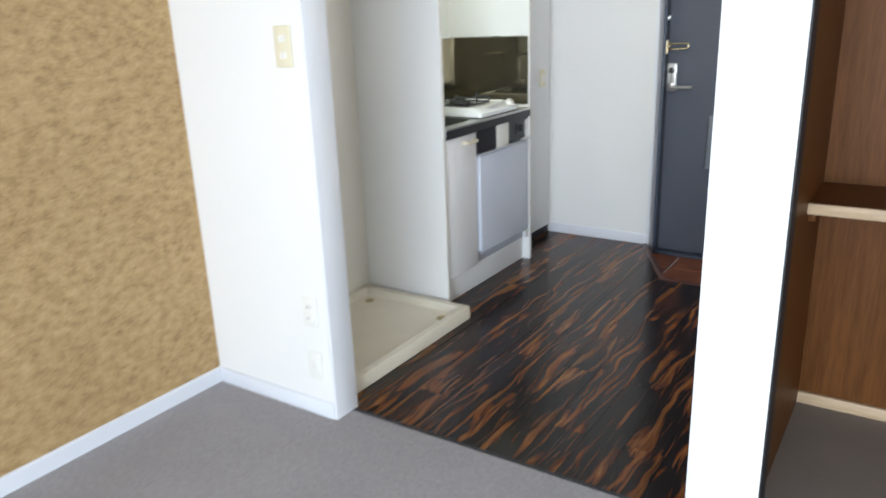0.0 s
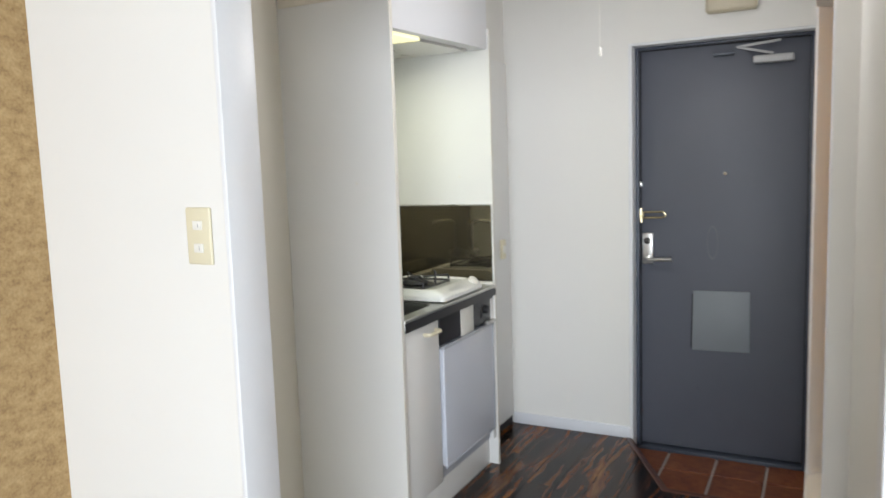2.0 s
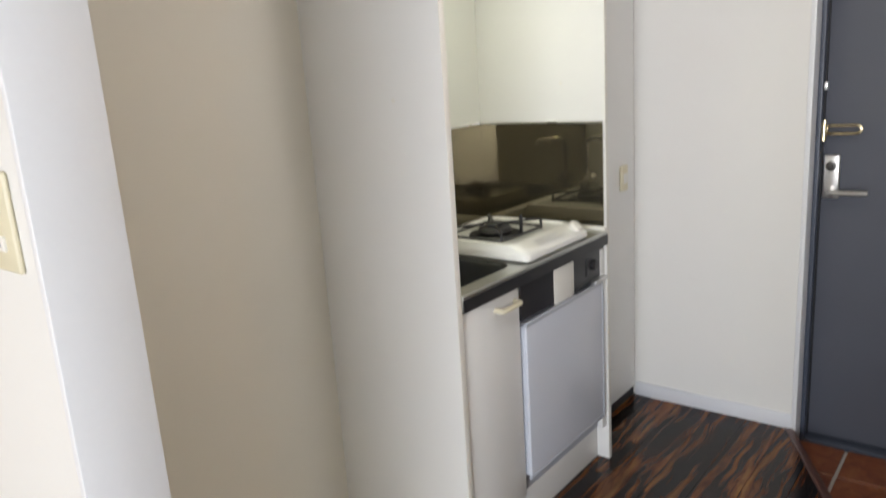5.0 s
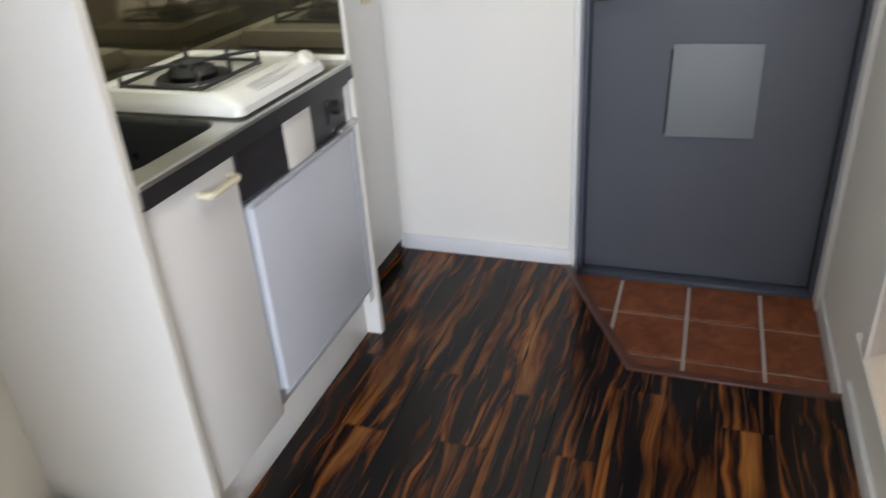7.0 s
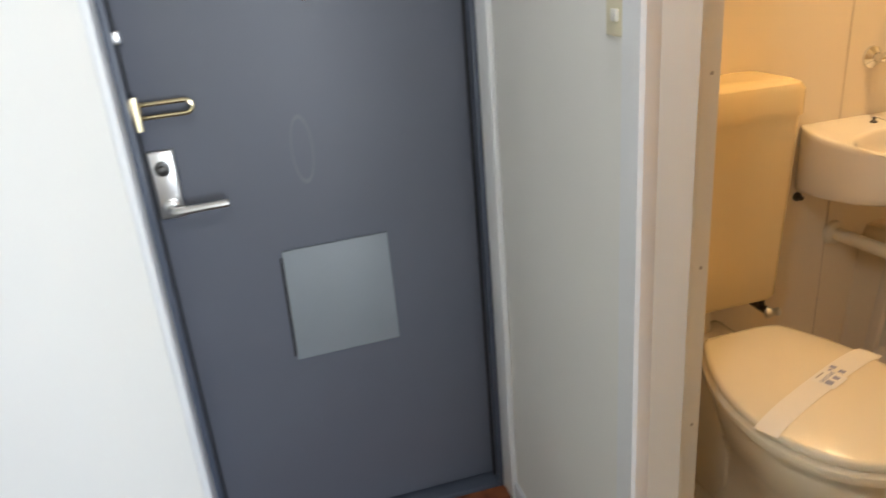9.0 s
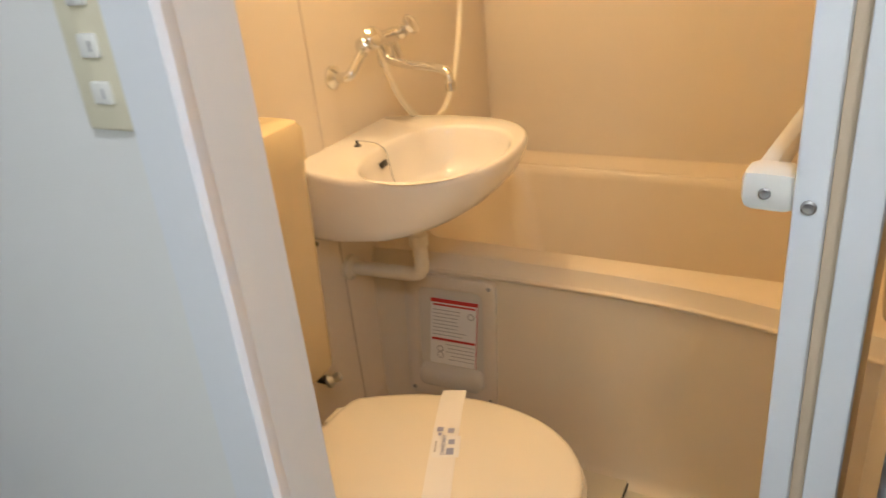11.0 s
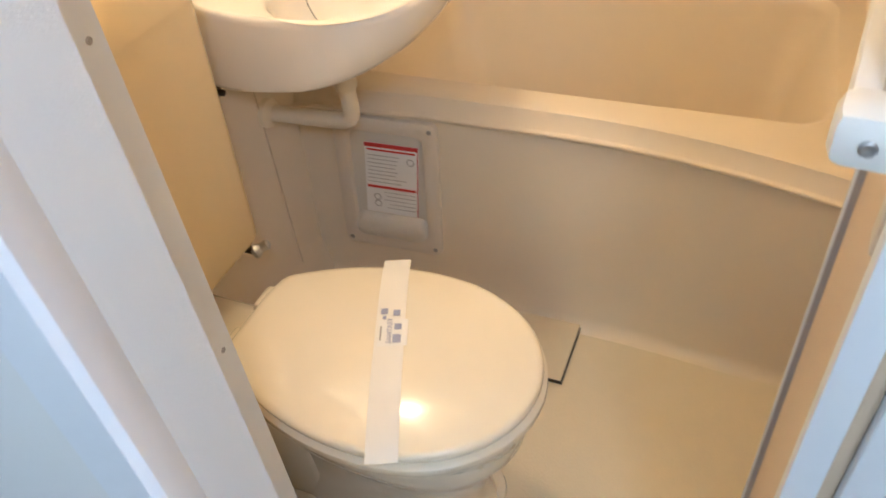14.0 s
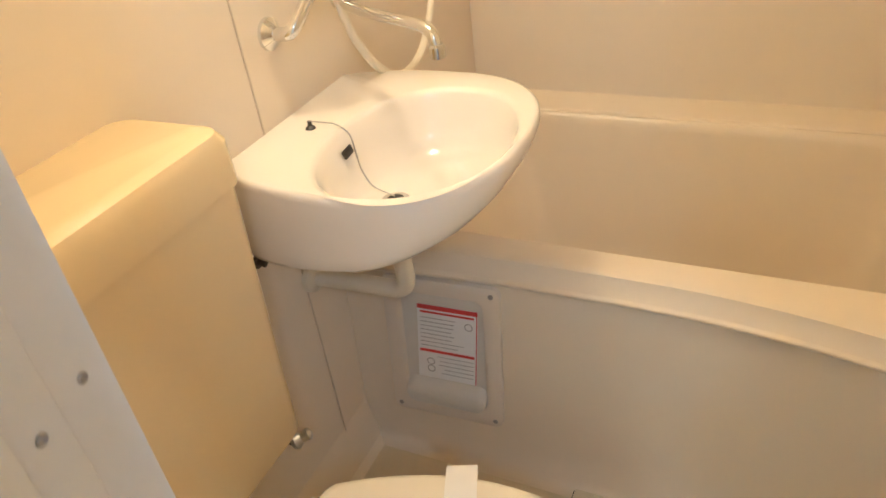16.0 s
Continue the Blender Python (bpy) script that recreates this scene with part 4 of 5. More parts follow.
def on_apron(y, z, out=0.0):
    return (apron_x(4.01, 0.3) - 0.001 + COVER_Y * (y - 4.01) + COVER_Z * (z - 0.3) - out, y, z)


def cover_ring(y0, y1, z0, z1, r, out, per=5):
    return [on_apron(q[0], q[1], out) for q in rrect(y0, z0, y1, z1, r, 0, per)]


part("flange", loft([cover_ring(3.874, 4.152, 0.112, 0.487, 0.02, -0.010), cover_ring(3.876, 4.150, 0.114, 0.485, 0.02, 0.008), cover_ring(3.879, 4.147, 0.117, 0.482, 0.018, 0.010), cover_ring(3.906, 4.118, 0.150, 0.456, 0.024, 0.013), cover_ring(3.911, 4.113, 0.155, 0.451, 0.024, 0.0105), cover_ring(3.915, 4.109, 0.159, 0.447, 0.022, 0.0008)], caps=(False, False)), M_COVER, ac)
part("pocket", loft([cover_ring(3.910, 4.114, 0.154, 0.452, 0.022, 0.0012), cover_ring(3.914, 4.110, 0.158, 0.448, 0.022, 0.0008)]), M_POCKET, ac, "greyish recessed pocket")
part("ledge", loft([cover_ring(3.914, 4.110, 0.152, 0.216, 0.02, 0.001), cover_ring(3.914, 4.110, 0.152, 0.210, 0.026, 0.012), cover_ring(3.916, 4.108, 0.154, 0.202, 0.022, 0.020), cover_ring(3.926, 4.098, 0.160, 0.192, 0.015, 0.024)]), M_POCKET, ac, "moulded soap ledge")
for y_, z_ in ((3.893, 0.468), (3.893, 0.132), (4.132, 0.132)):
    screw(on_apron(y_, z_, 0.0115), '-x', ac, 0.006)
lb = thing("warning_sticker", on_apron(4.02, 0.25, 0.003), "white warning sticker with red bands on the access cover", "sticker")


def flat(y0, y1, z0, z1, out):
    lean = 0.012
    y0, y1, z0, z1 = y0 - 0.015, y1 - 0.015, z0 + 0.014, z1 + 0.014
    q = [(y0 + lean * (z0 - 0.405) / -0.2, z0), (y1 + lean * (z0 - 0.405) / -0.2, z0), (y1 + lean * (z1 - 0.405) / -0.2, z1), (y0 + lean * (z1 - 0.405) / -0.2, z1)]
    return loft([[on_apron(y, z, out - 0.001) for y, z in q], [on_apron(y, z, out) for y, z in q]])


part("sheet", flat(3.942, 4.085, 0.205, 0.405, 0.004), M_LABEL, lb)
part("band", flat(3.942, 4.085, 0.394, 0.405, 0.0048), M_RED, lb, "red band")
part("band", flat(3.950, 4.078, 0.384, 0.389, 0.0048), M_RED, lb, "red band")
part("band", flat(3.948, 4.080, 0.278, 0.285, 0.0048), M_RED, lb, "red band")
part("edge_line", flat(3.9425, 3.9445, 0.206, 0.394, 0.0048), M_RED, lb, "red edge line")
random.seed(5)
for i in range(8):
    z_ = 0.372 - i * 0.0108
    part("text_line", flat(3.985 + random.uniform(-0.012, 0.02), 4.078, z_ - 0.0016, z_, 0.0046), M_GREY, lb)
for i in range(5):
    z_ = 0.268 - i * 0.0115
    part("text_line", flat(3.950, 4.028 + random.uniform(-0.01, 0.01), z_ - 0.0014, z_, 0.0046), M_GREY, lb)
for y0, z0 in ((3.952, 0.352), (4.050, 0.242), (4.050, 0.222)):
    b_ = loft([[on_apron(y0 - 0.003 + r_ * math.cos(w), z0 + 0.024 + r_ * math.sin(w), 0.0047) for w in [2 * math.pi * i / 16 for i in range(16)]] for r_ in (0.010, 0.0075)], caps=(False, False))
    part("pictogram", b_, M_GREY, lb)

# floor hatch
fh = thing("floor_hatch", (0.77, 3.6, BF), "square cream drain hatch in the bathroom floor", "floor hatch")
part("gap", box(0.666, 3.498, BF - 0.002, 0.858, 3.704, BF + 0.009), M_SEAM, fh)
part("lid", box(0.6685, 3.5008, BF + 0.0005, 0.8545, 3.702, BF + 0.0125, 0.002), M_BFLOOR, fh)

# ---- toilet ----
TX, TYB, TYF, TCY = 0.288, 3.985, 3.440, 3.690
to = thing("toilet", (TX, 3.72, BF), "ivory ceramic toilet with closed lid", "toilet")


def seat_half(v):
    """The seat's half width at a way v along it: 1 at the hinge, 0 at the middle, -1 at the front."""
    if v >= 0:
        return 0.198 * (1 - 0.50 * v ** 2.0) * (1 - max(0.0, v - 0.96) ** 2 * 300)
    return 0.198 * max(0.0, 1 - abs(v) ** 2.15) ** 0.5


def seat_ring(k, z):
    """An outline like the seat's: narrow and straight at the hinge, round in front."""
    right, n = [], 30
    for i in range(n + 1):
        v = math.cos(math.pi * i / n)
        y = TCY + (TYB - TCY) * v if v >= 0 else TCY + (TCY - TYF) * v
        right.append((seat_half(v), y))
    pts = [(TX + x * k, TCY + (y - TCY) * k, z) for x, y in right] + [(TX - x * k, TCY + (y - TCY) * k, z) for x, y in right[-2:0:-1]] + [(TX - right[0][0] * k, TCY + (right[0][1] - TCY) * k, z)]
    return pts


LZ = 0.458


def lid_z(k):
    return LZ + 0.015 * (1 - k ** 3.2)


ks = [0.06, 0.2, 0.35, 0.5, 0.65, 0.78, 0.88, 0.95, 0.985]
part("lid", loft([seat_ring(0.99, LZ - 0.018), seat_ring(1.004, LZ - 0.012), seat_ring(1.004, LZ - 0.005)] + [seat_ring(k, lid_z(k)) for k in ks[::-1]]), M_SEAT, to, "glossy ivory closed lid", 50)
part("seat", loft([seat_ring(0.96, LZ - 0.046), seat_ring(1.014, LZ - 0.048), seat_ring(1.032, LZ - 0.038), seat_ring(1.030, LZ - 0.027), seat_ring(0.99, LZ - 0.0215)]), M_SEAT, to, "ivory seat ring", 50)
body = []
for z, a, f, b, n in ((-0.02, 0.108, 0.155, 0.30, 2.6), (0.03, 0.106, 0.150, 0.30, 2.6), (0.10, 0.095, 0.140, 0.29, 2.5), (0.18, 0.100, 0.150, 0.29, 2.4), (0.25, 0.128, 0.190, 0.29, 2.3), (0.32, 0.164, 0.226, 0.28, 2.25), (0.375, 0.183, 0.238, 0.28, 2.2), (0.402, 0.187, 0.240, 0.28, 2.2), (0.412, 0.182, 0.236, 0.275, 2.2)):
    body.append(oval(TX, TCY, a, f, z, n, 60, back=b))
part("bowl", loft(body), M_CERAM, to, "", 60)
part("pedestal_back", box(TX - 0.085, 3.86, BF, TX + 0.085, 4.18, 0.39, 0.03, 4), M_CERAM, to)
for s_ in (-1, 1):
    part("hinge", turned([(0.014, -0.026), (0.016, -0.022), (0.016, 0.022), (0.014, 0.026)], pose(TX + s_ * 0.055, 3.992, LZ - 0.026, 0, 90, 0), 18), M_SEAT, to)
    part("bolt_cap", turned([(0.016, 0), (0.016, 0.012), (0.011, 0.022), (0.003, 0.026)], pose(TX + s_ * 0.118, 3.70, BF + 0.014), 18), M_SEAT, to)
part("foot", loft([oval(TX, TCY, 0.140, 0.165, BF, 3.2, 48, back=0.33), oval(TX, TCY, 0.137, 0.162, BF + 0.012, 3.2, 48, back=0.33), oval(TX, TCY, 0.112, 0.15, BF + 0.022, 3.0, 48, back=0.31)]), M_CERAM, to)
part("side_nozzle", box(0.110, 3.96, 0.375, 0.170, 4.06, 0.405, 0.012, 3), M_SEAT, to, "small ivory side fitting")
# crinkled film left round the bowl under the seat
rings = []
random.seed(8)
for j, z in enumerate((0.405, 0.39, 0.372, 0.350, 0.330, 0.315)):
    base = oval(TX, TCY, 0.189 - 0.045 * (0.405 - z) / 0.09, 0.243 - 0.030 * (0.405 - z) / 0.09, z, 2.2, 90, back=0.283)
    rings.append([(TX + (p[0] - TX) * (1 + q), TCY + (p[1] - TCY) * (1 + q), p[2] + random.uniform(-0.003, 0.003)) for p in base for q in (random.uniform(0.0, 0.034),)])
fm, ft, fb = nodes_of("clear_plastic_film")
fb.inputs["Transmission Weight"].default_value = 1.0
fb.inputs["Roughness"].default_value, fb.inputs["IOR"].default_value = 0.05, 1.30
fb.inputs["Base Color"].default_value = (0.97, 0.96, 0.93, 1)
part("film", loft(rings, caps=(False, False)), fm, to, "crinkled clear plastic film", 20)

# paper band over the lid
pb = thing("paper_band", (0.29, 3.70, LZ + 0.02), "white printed paper hygiene band laid over the lid", "paper band")


def lid_top(x, y):
    dx, dy = abs(x - TX), y - TCY
    lo, hi = 0.02, 1.4
    for _ in range(24):
        k = (lo + hi) / 2
        v = dy / ((TYB - TCY) if dy >= 0 else (TCY - TYF)) / k
        if abs(v) <= 1 and dx <= seat_half(v) * k:
            hi = k
        else:
            lo = k
    return lid_z(hi) if hi <= 1.0 else LZ - min(0.006, (hi - 1.0) * 0.12)


def band_strip(u0, u1, w0, w1, lift, n=26):
    """A strip over the lid between two points, u along and w across."""
    a, b = Vector((0.500, 3.786)), Vector((0.086, 3.622))
    d = b - a
    side = Vector((-d.y, d.x)).normalized()
    top = []
    for i in range(n + 1):
        p = a + d * (u0 + (u1 - u0) * i / n)
        row = []
        for w in (w0, 0.5 * (w0 + w1), w1):
            q = p + side * w
            row.append((q.x, q.y, max(lid_top(q.x, q.y), lid_top(p.x, p.y) - 0.002) + lift))
        top.append(row)
    bm = bmesh.new()
    vt = [[bm.verts.new(p) for p in r] for r in top]
    vb = [[bm.verts.new((p[0], p[1], p[2] - 0.0006)) for p in r] for r in top]
    for i in range(n):
        for c in (0, 1):
            bm.faces.new((vt[i][c], vt[i + 1][c], vt[i + 1][c + 1], vt[i][c + 1]))
            bm.faces.new((vb[i][c], vb[i][c + 1], vb[i + 1][c + 1], vb[i + 1][c]))
        for e in (0, 2):
            bm.faces.new((vt[i][e], vb[i][e], vb[i + 1][e], vt[i + 1][e]))
    return bm


part("strip", band_strip(0.0, 1.0, -0.0255, 0.0255, 0.0018), M_TAPE, pb)
part("seal_paper", band_strip(0.395, 0.53, -0.020, 0.031, 0.0030, 8), M_LABEL, pb, "small white printed seal")
for u0, u1, w0, w1 in ((0.335, 0.365, -0.018, -0.006), (0.375, 0.392, -0.014, -0.008), (0.42, 0.45, 0.008, 0.020), (0.475, 0.515, 0.006, 0.020), (0.345, 0.375, 0.004, 0.016)):
    part("print", band_strip(u0, u1, w0, w1, 0.0040, 4), M_INK, pb, "blue print")
tx = bpy.data.curves.new("band_text", 'FONT')
tx.body, tx.size, tx.align_x, tx.align_y, tx.extrude = "SANITARY", 0.0125, 'CENTER', 'CENTER', 0.0002
to_ = new("band_text", tx)
tm = bpy.data.meshes.new_from_object(to_.evaluated_get(bpy.context.evaluated_depsgraph_get()))
bpy.data.objects.remove(to_)
tbm = bmesh.new()
tbm.from_mesh(tm)
ta, tc = Vector((0.500, 3.786)), Vector((0.086, 3.622))
td = (ta - tc).normalized()
tp = ta + (tc - ta) * 0.455
tbm.transform(Matrix(((td.x, -td.y, 0, tp.x), (td.y, td.x, 0, tp.y), (0, 0, 1, lid_top(tp.x, tp.y) + 0.0042), (0, 0, 0, 1))))
part("print", tbm, plain("pale_blue_ink", (0.40, 0.42, 0.55), 0.6), pb, "pale blue lettering")
part("print", band_strip(0.43, 0.50, -0.017, -0.014, 0.0040, 4), M_GREY, pb)

# ---- cistern ----
ci = thing("toilet_tank", (0.28, 4.15, 0.47), "tall cream plastic toilet tank on the wall", "toilet tank")
b_ = loft([rrect(0.090, 4.085, 0.470, BY1 - 0.001, 0.025, 0.465), rrect(0.080, 4.076, 0.478, BY1 - 0.001, 0.028, 0.48), rrect(0.062, 4.058, 0.486, BY1 - 0.001, 0.028, 0.970)])
part("tank_body", b_, M_TANK, ci)
b_ = loft([rrect(0.057, 4.052, 0.491, BY1 - 0.001, 0.03, 0.968), rrect(0.057, 4.052, 0.491, BY1 - 0.001, 0.03, 1.030), rrect(0.064, 4.060, 0.484, BY1 - 0.001, 0.03, 1.044), rrect(0.078, 4.074, 0.470, BY1 - 0.008, 0.03, 1.050)])
part("tank_lid", b_, M_TANK, ci, "overhanging cream lid")
part("flush_pipe", tube([(TX, 4.15, 0.48), (TX, 4.12, 0.33)], 0.024), M_PIPE, ci)
sv = thing("stop_valve", (0.484, 4.138, 0.40), "small tarnished stop valve under the tank", "valve")
part("stem", tube([(0.490, BY1, 0.402), (0.490, 4.125, 0.402)], 0.011), M_DARKM, sv)
part("tap", turned([(0.014, 0), (0.017, 0.008), (0.010, 0.02), (0.012, 0.035), (0.006, 0.04)], pose(0.488, 4.13, 0.395, 70, 0, 40), 14), M_SATIN, sv)
part("riser", tube([(0.490, 4.15, 0.402), (0.470, 4.14, 0.47)], 0.009), M_DARKM, sv)

# ---- wash basin ----
wb = thing("wash_basin", (0.85, 4.0, 0.71), "white ceramic wash basin with overflow and chain", "wash basin")
SX, SY = 0.848, 4.010


def basin_ring(kx, ky, z, dx=0.0, rise=0.0):
    return [(x, y, h + rise * (BY1 - y)) for x, y, h in oval(SX + dx, SY, 0.260 * kx, 0.240 * ky, z, 2.45, 72, back=0.34, stop=BY1 - 0.001)]


def bowl_ring(k, z, dy=0.0):
    return oval(0.812, 3.952 + dy, 0.212 * k, 0.160 * k, z, 2.15, 72, back=0.160 * k)


part("basin", loft([basin_ring(0.86, 0.40, 0.696, -0.020, 0.17), basin_ring(0.895, 0.58, 0.699, -0.018, 0.155), basin_ring(0.915, 0.67, 0.710, -0.016, 0.135), basin_ring(0.940, 0.785, 0.742, -0.012, 0.09), basin_ring(0.965, 0.89, 0.788, -0.006, 0.045), basin_ring(0.987, 0.962, 0.838, -0.002), basin_ring(1.0, 1.0, 0.864), basin_ring(0.996, 0.995, 0.874), basin_ring(0.982, 0.978, 0.8795), basin_ring(0.965, 0.955, 0.881),
                    bowl_ring(1.06, 0.880), bowl_ring(1.025, 0.878), bowl_ring(0.995, 0.870), bowl_ring(0.965, 0.848), bowl_ring(0.90, 0.805, 0.004), bowl_ring(0.80, 0.775, 0.012), bowl_ring(0.62, 0.758, 0.03), bowl_ring(0.40, 0.751, 0.048), bowl_ring(0.14, 0.748, 0.056)], caps=(True, True)), M_BASIN, wb, "", 60)
part("drain_ring", turned([(0.027, 0), (0.027, 0.004), (0.02, 0.005), (0.012, 0.001)], pose(0.802, 4.014, 0.7495), 24), M_CHROME, wb, "chrome drain")
part("drain_plug", turned([(0.017, 0), (0.016, 0.004), (0.006, 0.006)], pose(0.802, 4.014, 0.7515), 20), M_DARKM, wb)
ov = part("overflow", box(-0.018, -0.008, 0, 0.018, 0.008, 0.003, 0.0025), M_DARKM, wb, "dark overflow slot")
ov.matrix_local = Matrix.Translation(Vector((0.808, 4.103, 0.838)) - PLACE[wb]) @ Euler((radians(70), 0, radians(6))).to_matrix().to_4x4()
os_ = part("opening", box(-0.015, -0.0056, 0.0025, 0.010, 0.0056, 0.0042), M_SEAM, wb)
os_.matrix_local = ov.matrix_local
po = part("chain_post", turned([(0.010, 0), (0.009, 0.004), (0.004, 0.008), (0.004, 0.016)], pose(0.806, 4.170, 0.879), 14), M_DARKM, wb)
part("chain", tube([(0.806, 4.170, 0.895), (0.812, 4.150, 0.892), (0.820, 4.124, 0.888), (0.820, 4.097, 0.872), (0.816, 4.086, 0.800), (0.812, 4.066, 0.768), (0.803, 4.015, 0.760)], 0.0015, None, 6, bend=0.015), M_SCREW, po, "thin metal chain")
dp = thing("drain_pipe", (0.78, 4.1, 0.55), "ivory drain pipe under the basin", "pipe")
part("pipe", tube([(0.785, 4.015, 0.745), (0.785, 4.010, 0.556), (0.790, BY1, 0.542)], 0.0188, None, 16, bend=0.035), M_PIPE, dp)
part("nut", turned([(0.022, 0), (0.0245, 0.004), (0.0245, 0.026), (0.022, 0.03)], pose(0.785, 4.013, 0.640), 20), M_PIPE, dp)
part("flange", turned([(0.036, 0), (0.034, 0.012), (0.022, 0.022)], pose(0.790, BY1, 0.542, 90, 0, 0), 24), M_PIPE, dp)
for x_, z_ in ((0.650, 0.675), (0.598, 0.845)):
    t_ = thing("basin_bracket", (x_, BY1 - 0.01, z_), "small dark metal bracket bolt under the basin", "bracket")
    part("bolt", turned([(0.013, 0), (0.013, 0.006), (0.007, 0.008), (0.007, 0.022), (0.004, 0.024)], pose(x_, BY1, z_, 90, 0, 0), 12), M_DARKM, t_)

# ---- wall faucet and shower hose ----
wf = thing("wall_faucet", (0.95, 4.2, 1.08), "chrome two-handle wall mixer with long swivel spout", "faucet")
for x_, z_, c_ in ((0.845, 1.040, 0.06), (1.085, 1.040, -0.06)):
    t_ = part("flange", turned([(0.030, 0), (0.029, 0.006), (0.018, 0.014), (0.013, 0.018)], pose(x_, BY1, z_, 90, 0, 0), 24), M_CHROME, wf)
    part("union", tube([(x_, BY1 - 0.01, z_), (x_, BY1 - 0.05, z_), (x_ + c_, BY1 - 0.07, z_ + 0.062)], 0.0125, None, 12, bend=0.02), M_CHROME, t_)
part("mixer_body", tube([(0.885, BY1 - 0.072, 1.108), (1.045, BY1 - 0.072, 1.108)], 0.019, None, 18), M_CHROME, wf)
for x_, s_ in ((0.885, -1), (1.045, 1)):
    h_ = part("handle_stem", turned([(0.017, 0), (0.018, 0.018), (0.011, 0.024)], pose(x_, BY1 - 0.082, 1.108, 60, 0, s_ * 14), 18), M_CHROME, wf)
    part("handle", turned([(0.012, 0), (0.025, 0.006), (0.027, 0.018), (0.018, 0.026), (0.005, 0.028)], pose(x_ + s_ * 0.004, BY1 - 0.105, 1.124, 60, 0, s_ * 14), 8), M_CHROME, h_)
sp_ = part("spout", tube([(0.962, BY1 - 0.08, 1.10), (0.955, BY1 - 0.10, 1.058), (0.90, 4.06, 1.062), (0.822, 3.925, 1.072), (0.806, 3.898, 1.066), (0.803, 3.893, 1.035)], 0.0098, None, 12, bend=0.02), M_CHROME, wf)
part("tip", turned([(0.0125, 0), (0.0128, 0.018), (0.010, 0.022)], pose(0.803, 3.893, 1.028), 16), M_CHROME, sp_)
sh = thing("shower_hose", (1.05, 4.18, 0.9), "ivory shower hose hanging in a loop", "shower hose")
part("hose", tube([(0.965, BY1 - 0.075, 1.09), (0.985, BY1 - 0.078, 1.00), (1.05, BY1 - 0.08, 0.905), (1.14, BY1 - 0.08, 0.840), (1.25, BY1 - 0.08, 0.842), (1.34, BY1 - 0.075, 0.915), (1.43, BY1 - 0.06, 1.05), (1.50, BY1 - 0.05, 1.25), (1.53, BY1 - 0.04, 1.62)], 0.0088, None, 10, bend=0.07), M_HOSE, sh)
part("shower_head", turned([(0.012, 0), (0.014, 0.10), (0.03, 0.13), (0.032, 0.15), (0.02, 0.16)], pose(1.53, BY1 - 0.06, 1.60, 25, 0, 0), 20), M_OFFW, sh)
part("holder", box(1.51, BY1 - 0.06, 1.60, 1.55, BY1, 1.64, 0.006), M_OFFW, sh)

bl = thing("bath_lamp", (0.74, BY1, 1.90), "oblong warm bathroom wall lamp", "wall lamp")
part("base", box(0.59, BY1 - 0.03, 1.87, 0.89, BY1, 1.97, 0.006, 3), M_OFFW, bl)
part("shade", box(0.595, BY1 - 0.11, 1.88, 0.885, BY1 - 0.03, 1.96, 0.02, 4), M_GLOWB, bl, "milky lit shade")


# ---- floor pieces ----
def clip(poly, a, b, c):
    """The part of a flat outline where a x + b y <= c."""
    out = []
    for i, p in enumerate(poly):
        q = poly[(i + 1) % len(poly)]
        dp_, dq = a * p[0] + b * p[1] - c, a * q[0] + b * q[1] - c
        if dp_ <= 0:
            out.append(p)
        if (dp_ < 0 < dq) or (dq < 0 < dp_):
            k = dp_ / (dp_ - dq)
            out.append((p[0] + (q[0] - p[0]) * k, p[1] + (q[1] - p[1]) * k))
    return out


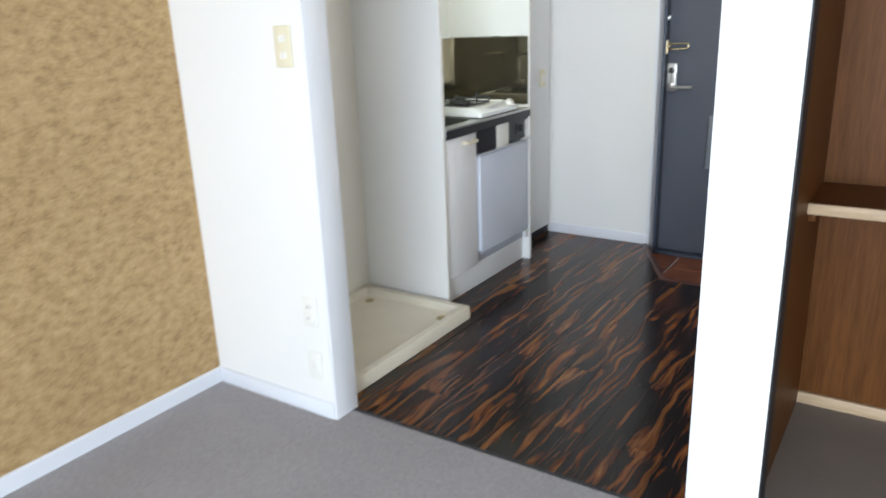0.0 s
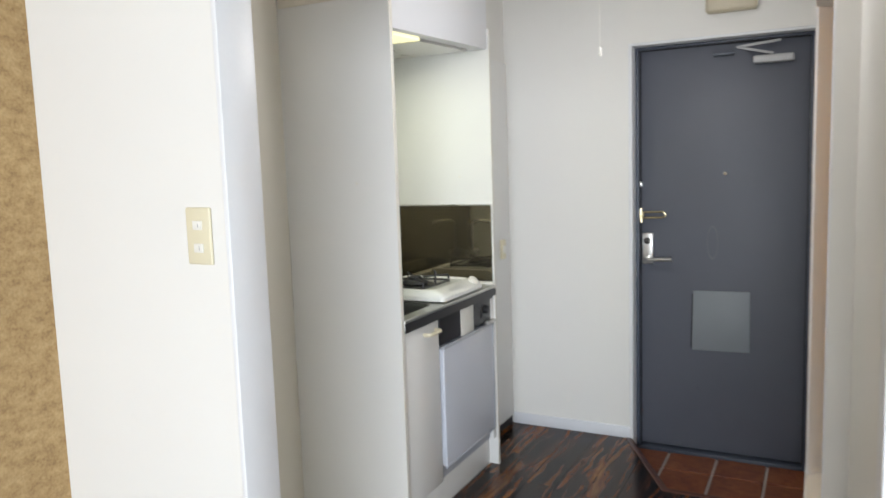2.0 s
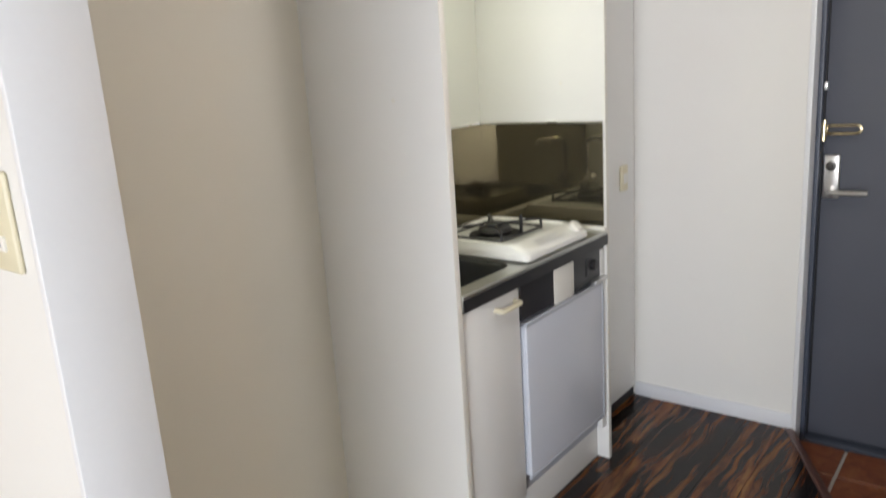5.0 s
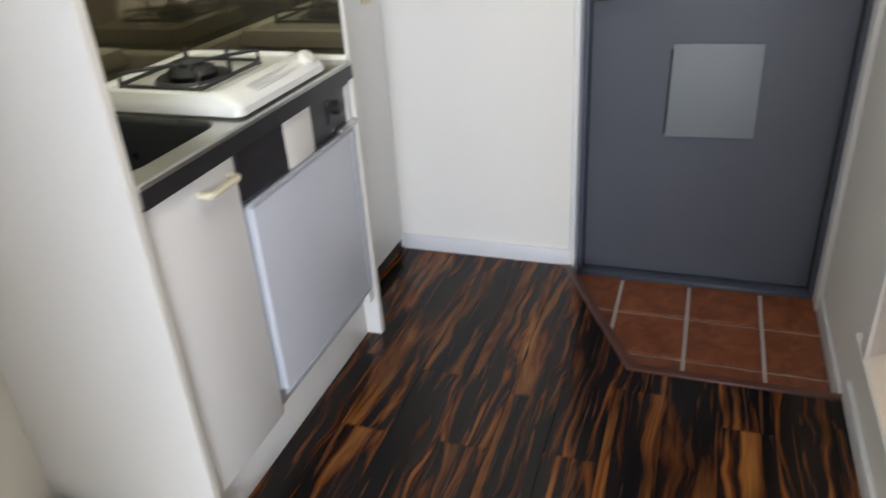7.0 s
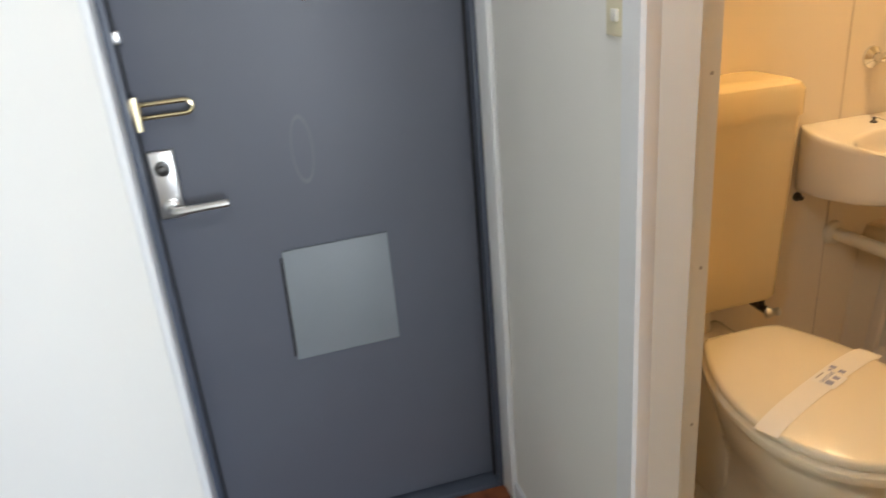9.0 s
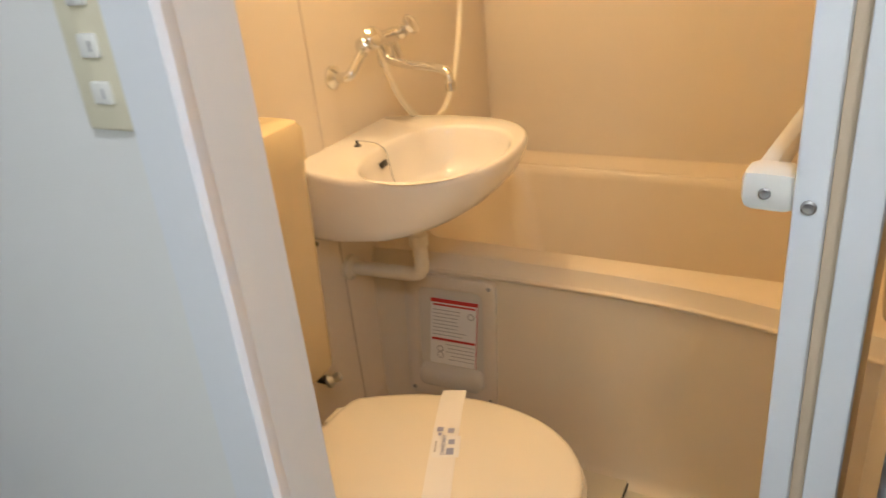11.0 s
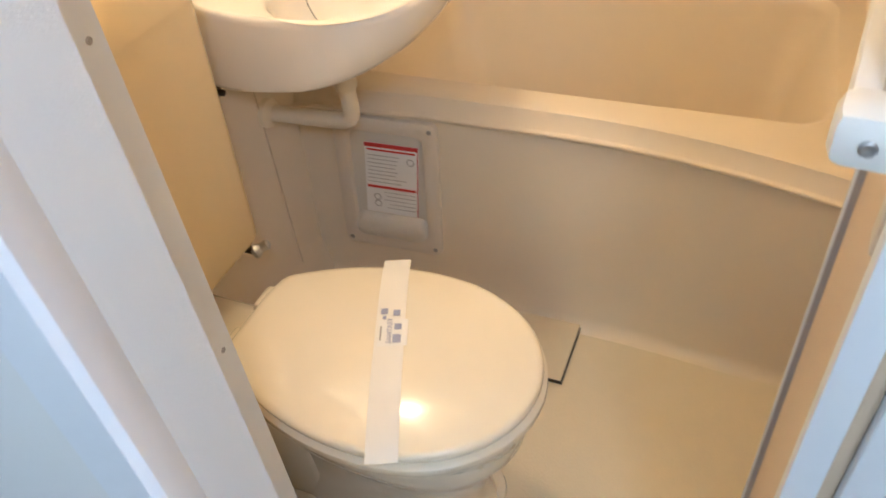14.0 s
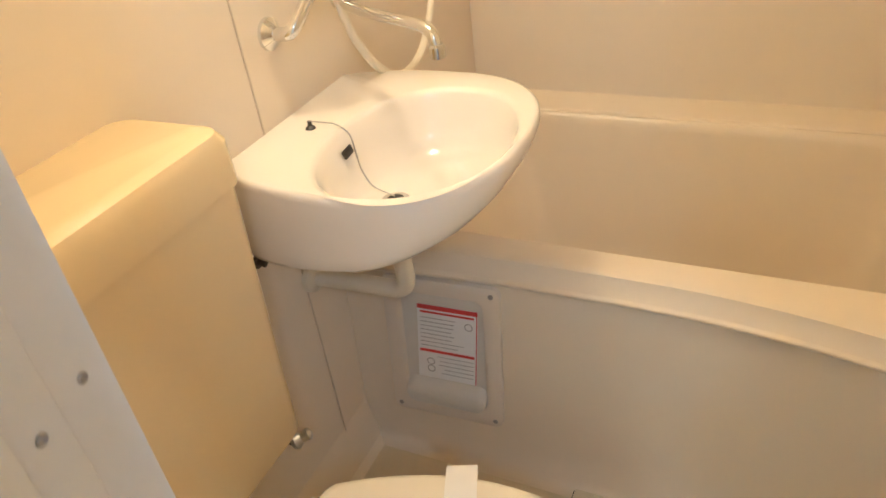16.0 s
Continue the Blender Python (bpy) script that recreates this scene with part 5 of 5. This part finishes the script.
# diagonal of the entry step, as a x + b y = c through its two corners
DX, DY = -1.091 + 0.806, 4.198 - 3.638
DA, DB = DY, -DX
DC = DA * -0.806 + DB * 3.638
floor_c = bpy.data.objects["floor_corridor"]
floor_e = bpy.data.objects["floor_entry"]
random.seed(11)
WID, GAP = 0.135, 0.0004
for i in range(15):
    x0 = -2.06 + i * WID + 0.016
    x1 = x0 + WID
    ends = [1.823, *[e + (i % 2) * 0.35 + random.uniform(-0.08, 0.08) for e in (2.13, 3.18)], 4.2]
    for y0, y1 in zip(ends, ends[1:]):
        for piece in ("before_step", "beside_step"):
            pol = [(x0 + GAP, y0 + GAP), (x1 - GAP, y0 + GAP), (x1 - GAP, y1 - GAP), (x0 + GAP, y1 - GAP)]
            pol = clip(pol, 1, 0, NEAR_X - 0.001)
            if piece == "before_step":
                pol = clip(clip(pol, 0, 1, 3.637), -1, 0, 0.806)
            else:
                pol = clip(clip(pol, 1, 0, -0.806), DA, DB, DC)
            if len(pol) < 3:
                continue
            bm = bmesh.new()
            a = [bm.verts.new((p[0], p[1], -0.009)) for p in pol]
            t2 = [bm.verts.new((p[0], p[1], -0.0008)) for p in pol]
            cxp, cyp = sum(p[0] for p in pol) / len(pol), sum(p[1] for p in pol) / len(pol)
            t3 = [bm.verts.new((p[0] + math.copysign(0.0008, cxp - p[0]), p[1] + math.copysign(0.0008, cyp - p[1]), 0.0)) for p in pol]
            bm.faces.new(t3)
            for k in range(len(pol)):
                j = (k + 1) % len(pol)
                bm.faces.new((a[k], a[j], t2[j], t2[k]))
                bm.faces.new((t2[k], t2[j], t3[j], t3[k]))
            part("plank", bm, M_EBONY, floor_c, smooth=20)
PIT = 0.2285
for ix in range(-1, 4):
    for iy in range(-3, 1):
        x0, y0 = -0.883 - PIT + PIT * ix, 4.050 + PIT * iy
        pol = [(x0 + 0.006, y0 + 0.006), (x0 + PIT - 0.006, y0 + 0.006), (x0 + PIT - 0.006, y0 + PIT - 0.006), (x0 + 0.006, y0 + PIT - 0.006)]
        pol = clip(clip(clip(clip(pol, 1, 0, RIGHT_X - 0.012), 0, 1, 4.262), -DA, -DB, -DC - 0.004), 0, -1, -3.66)
        if len(pol) < 3:
            continue
        cxp, cyp = sum(p[0] for p in pol) / len(pol), sum(p[1] for p in pol) / len(pol)
        bm = loft([[(p[0], p[1], -0.080) for p in pol], [(p[0], p[1], -0.0745) for p in pol], [(p[0] * 0.98 + cxp * 0.02, p[1] * 0.98 + cyp * 0.02, -0.0725) for p in pol]])
        part("tile", bm, M_TILE, floor_e, smooth=20)
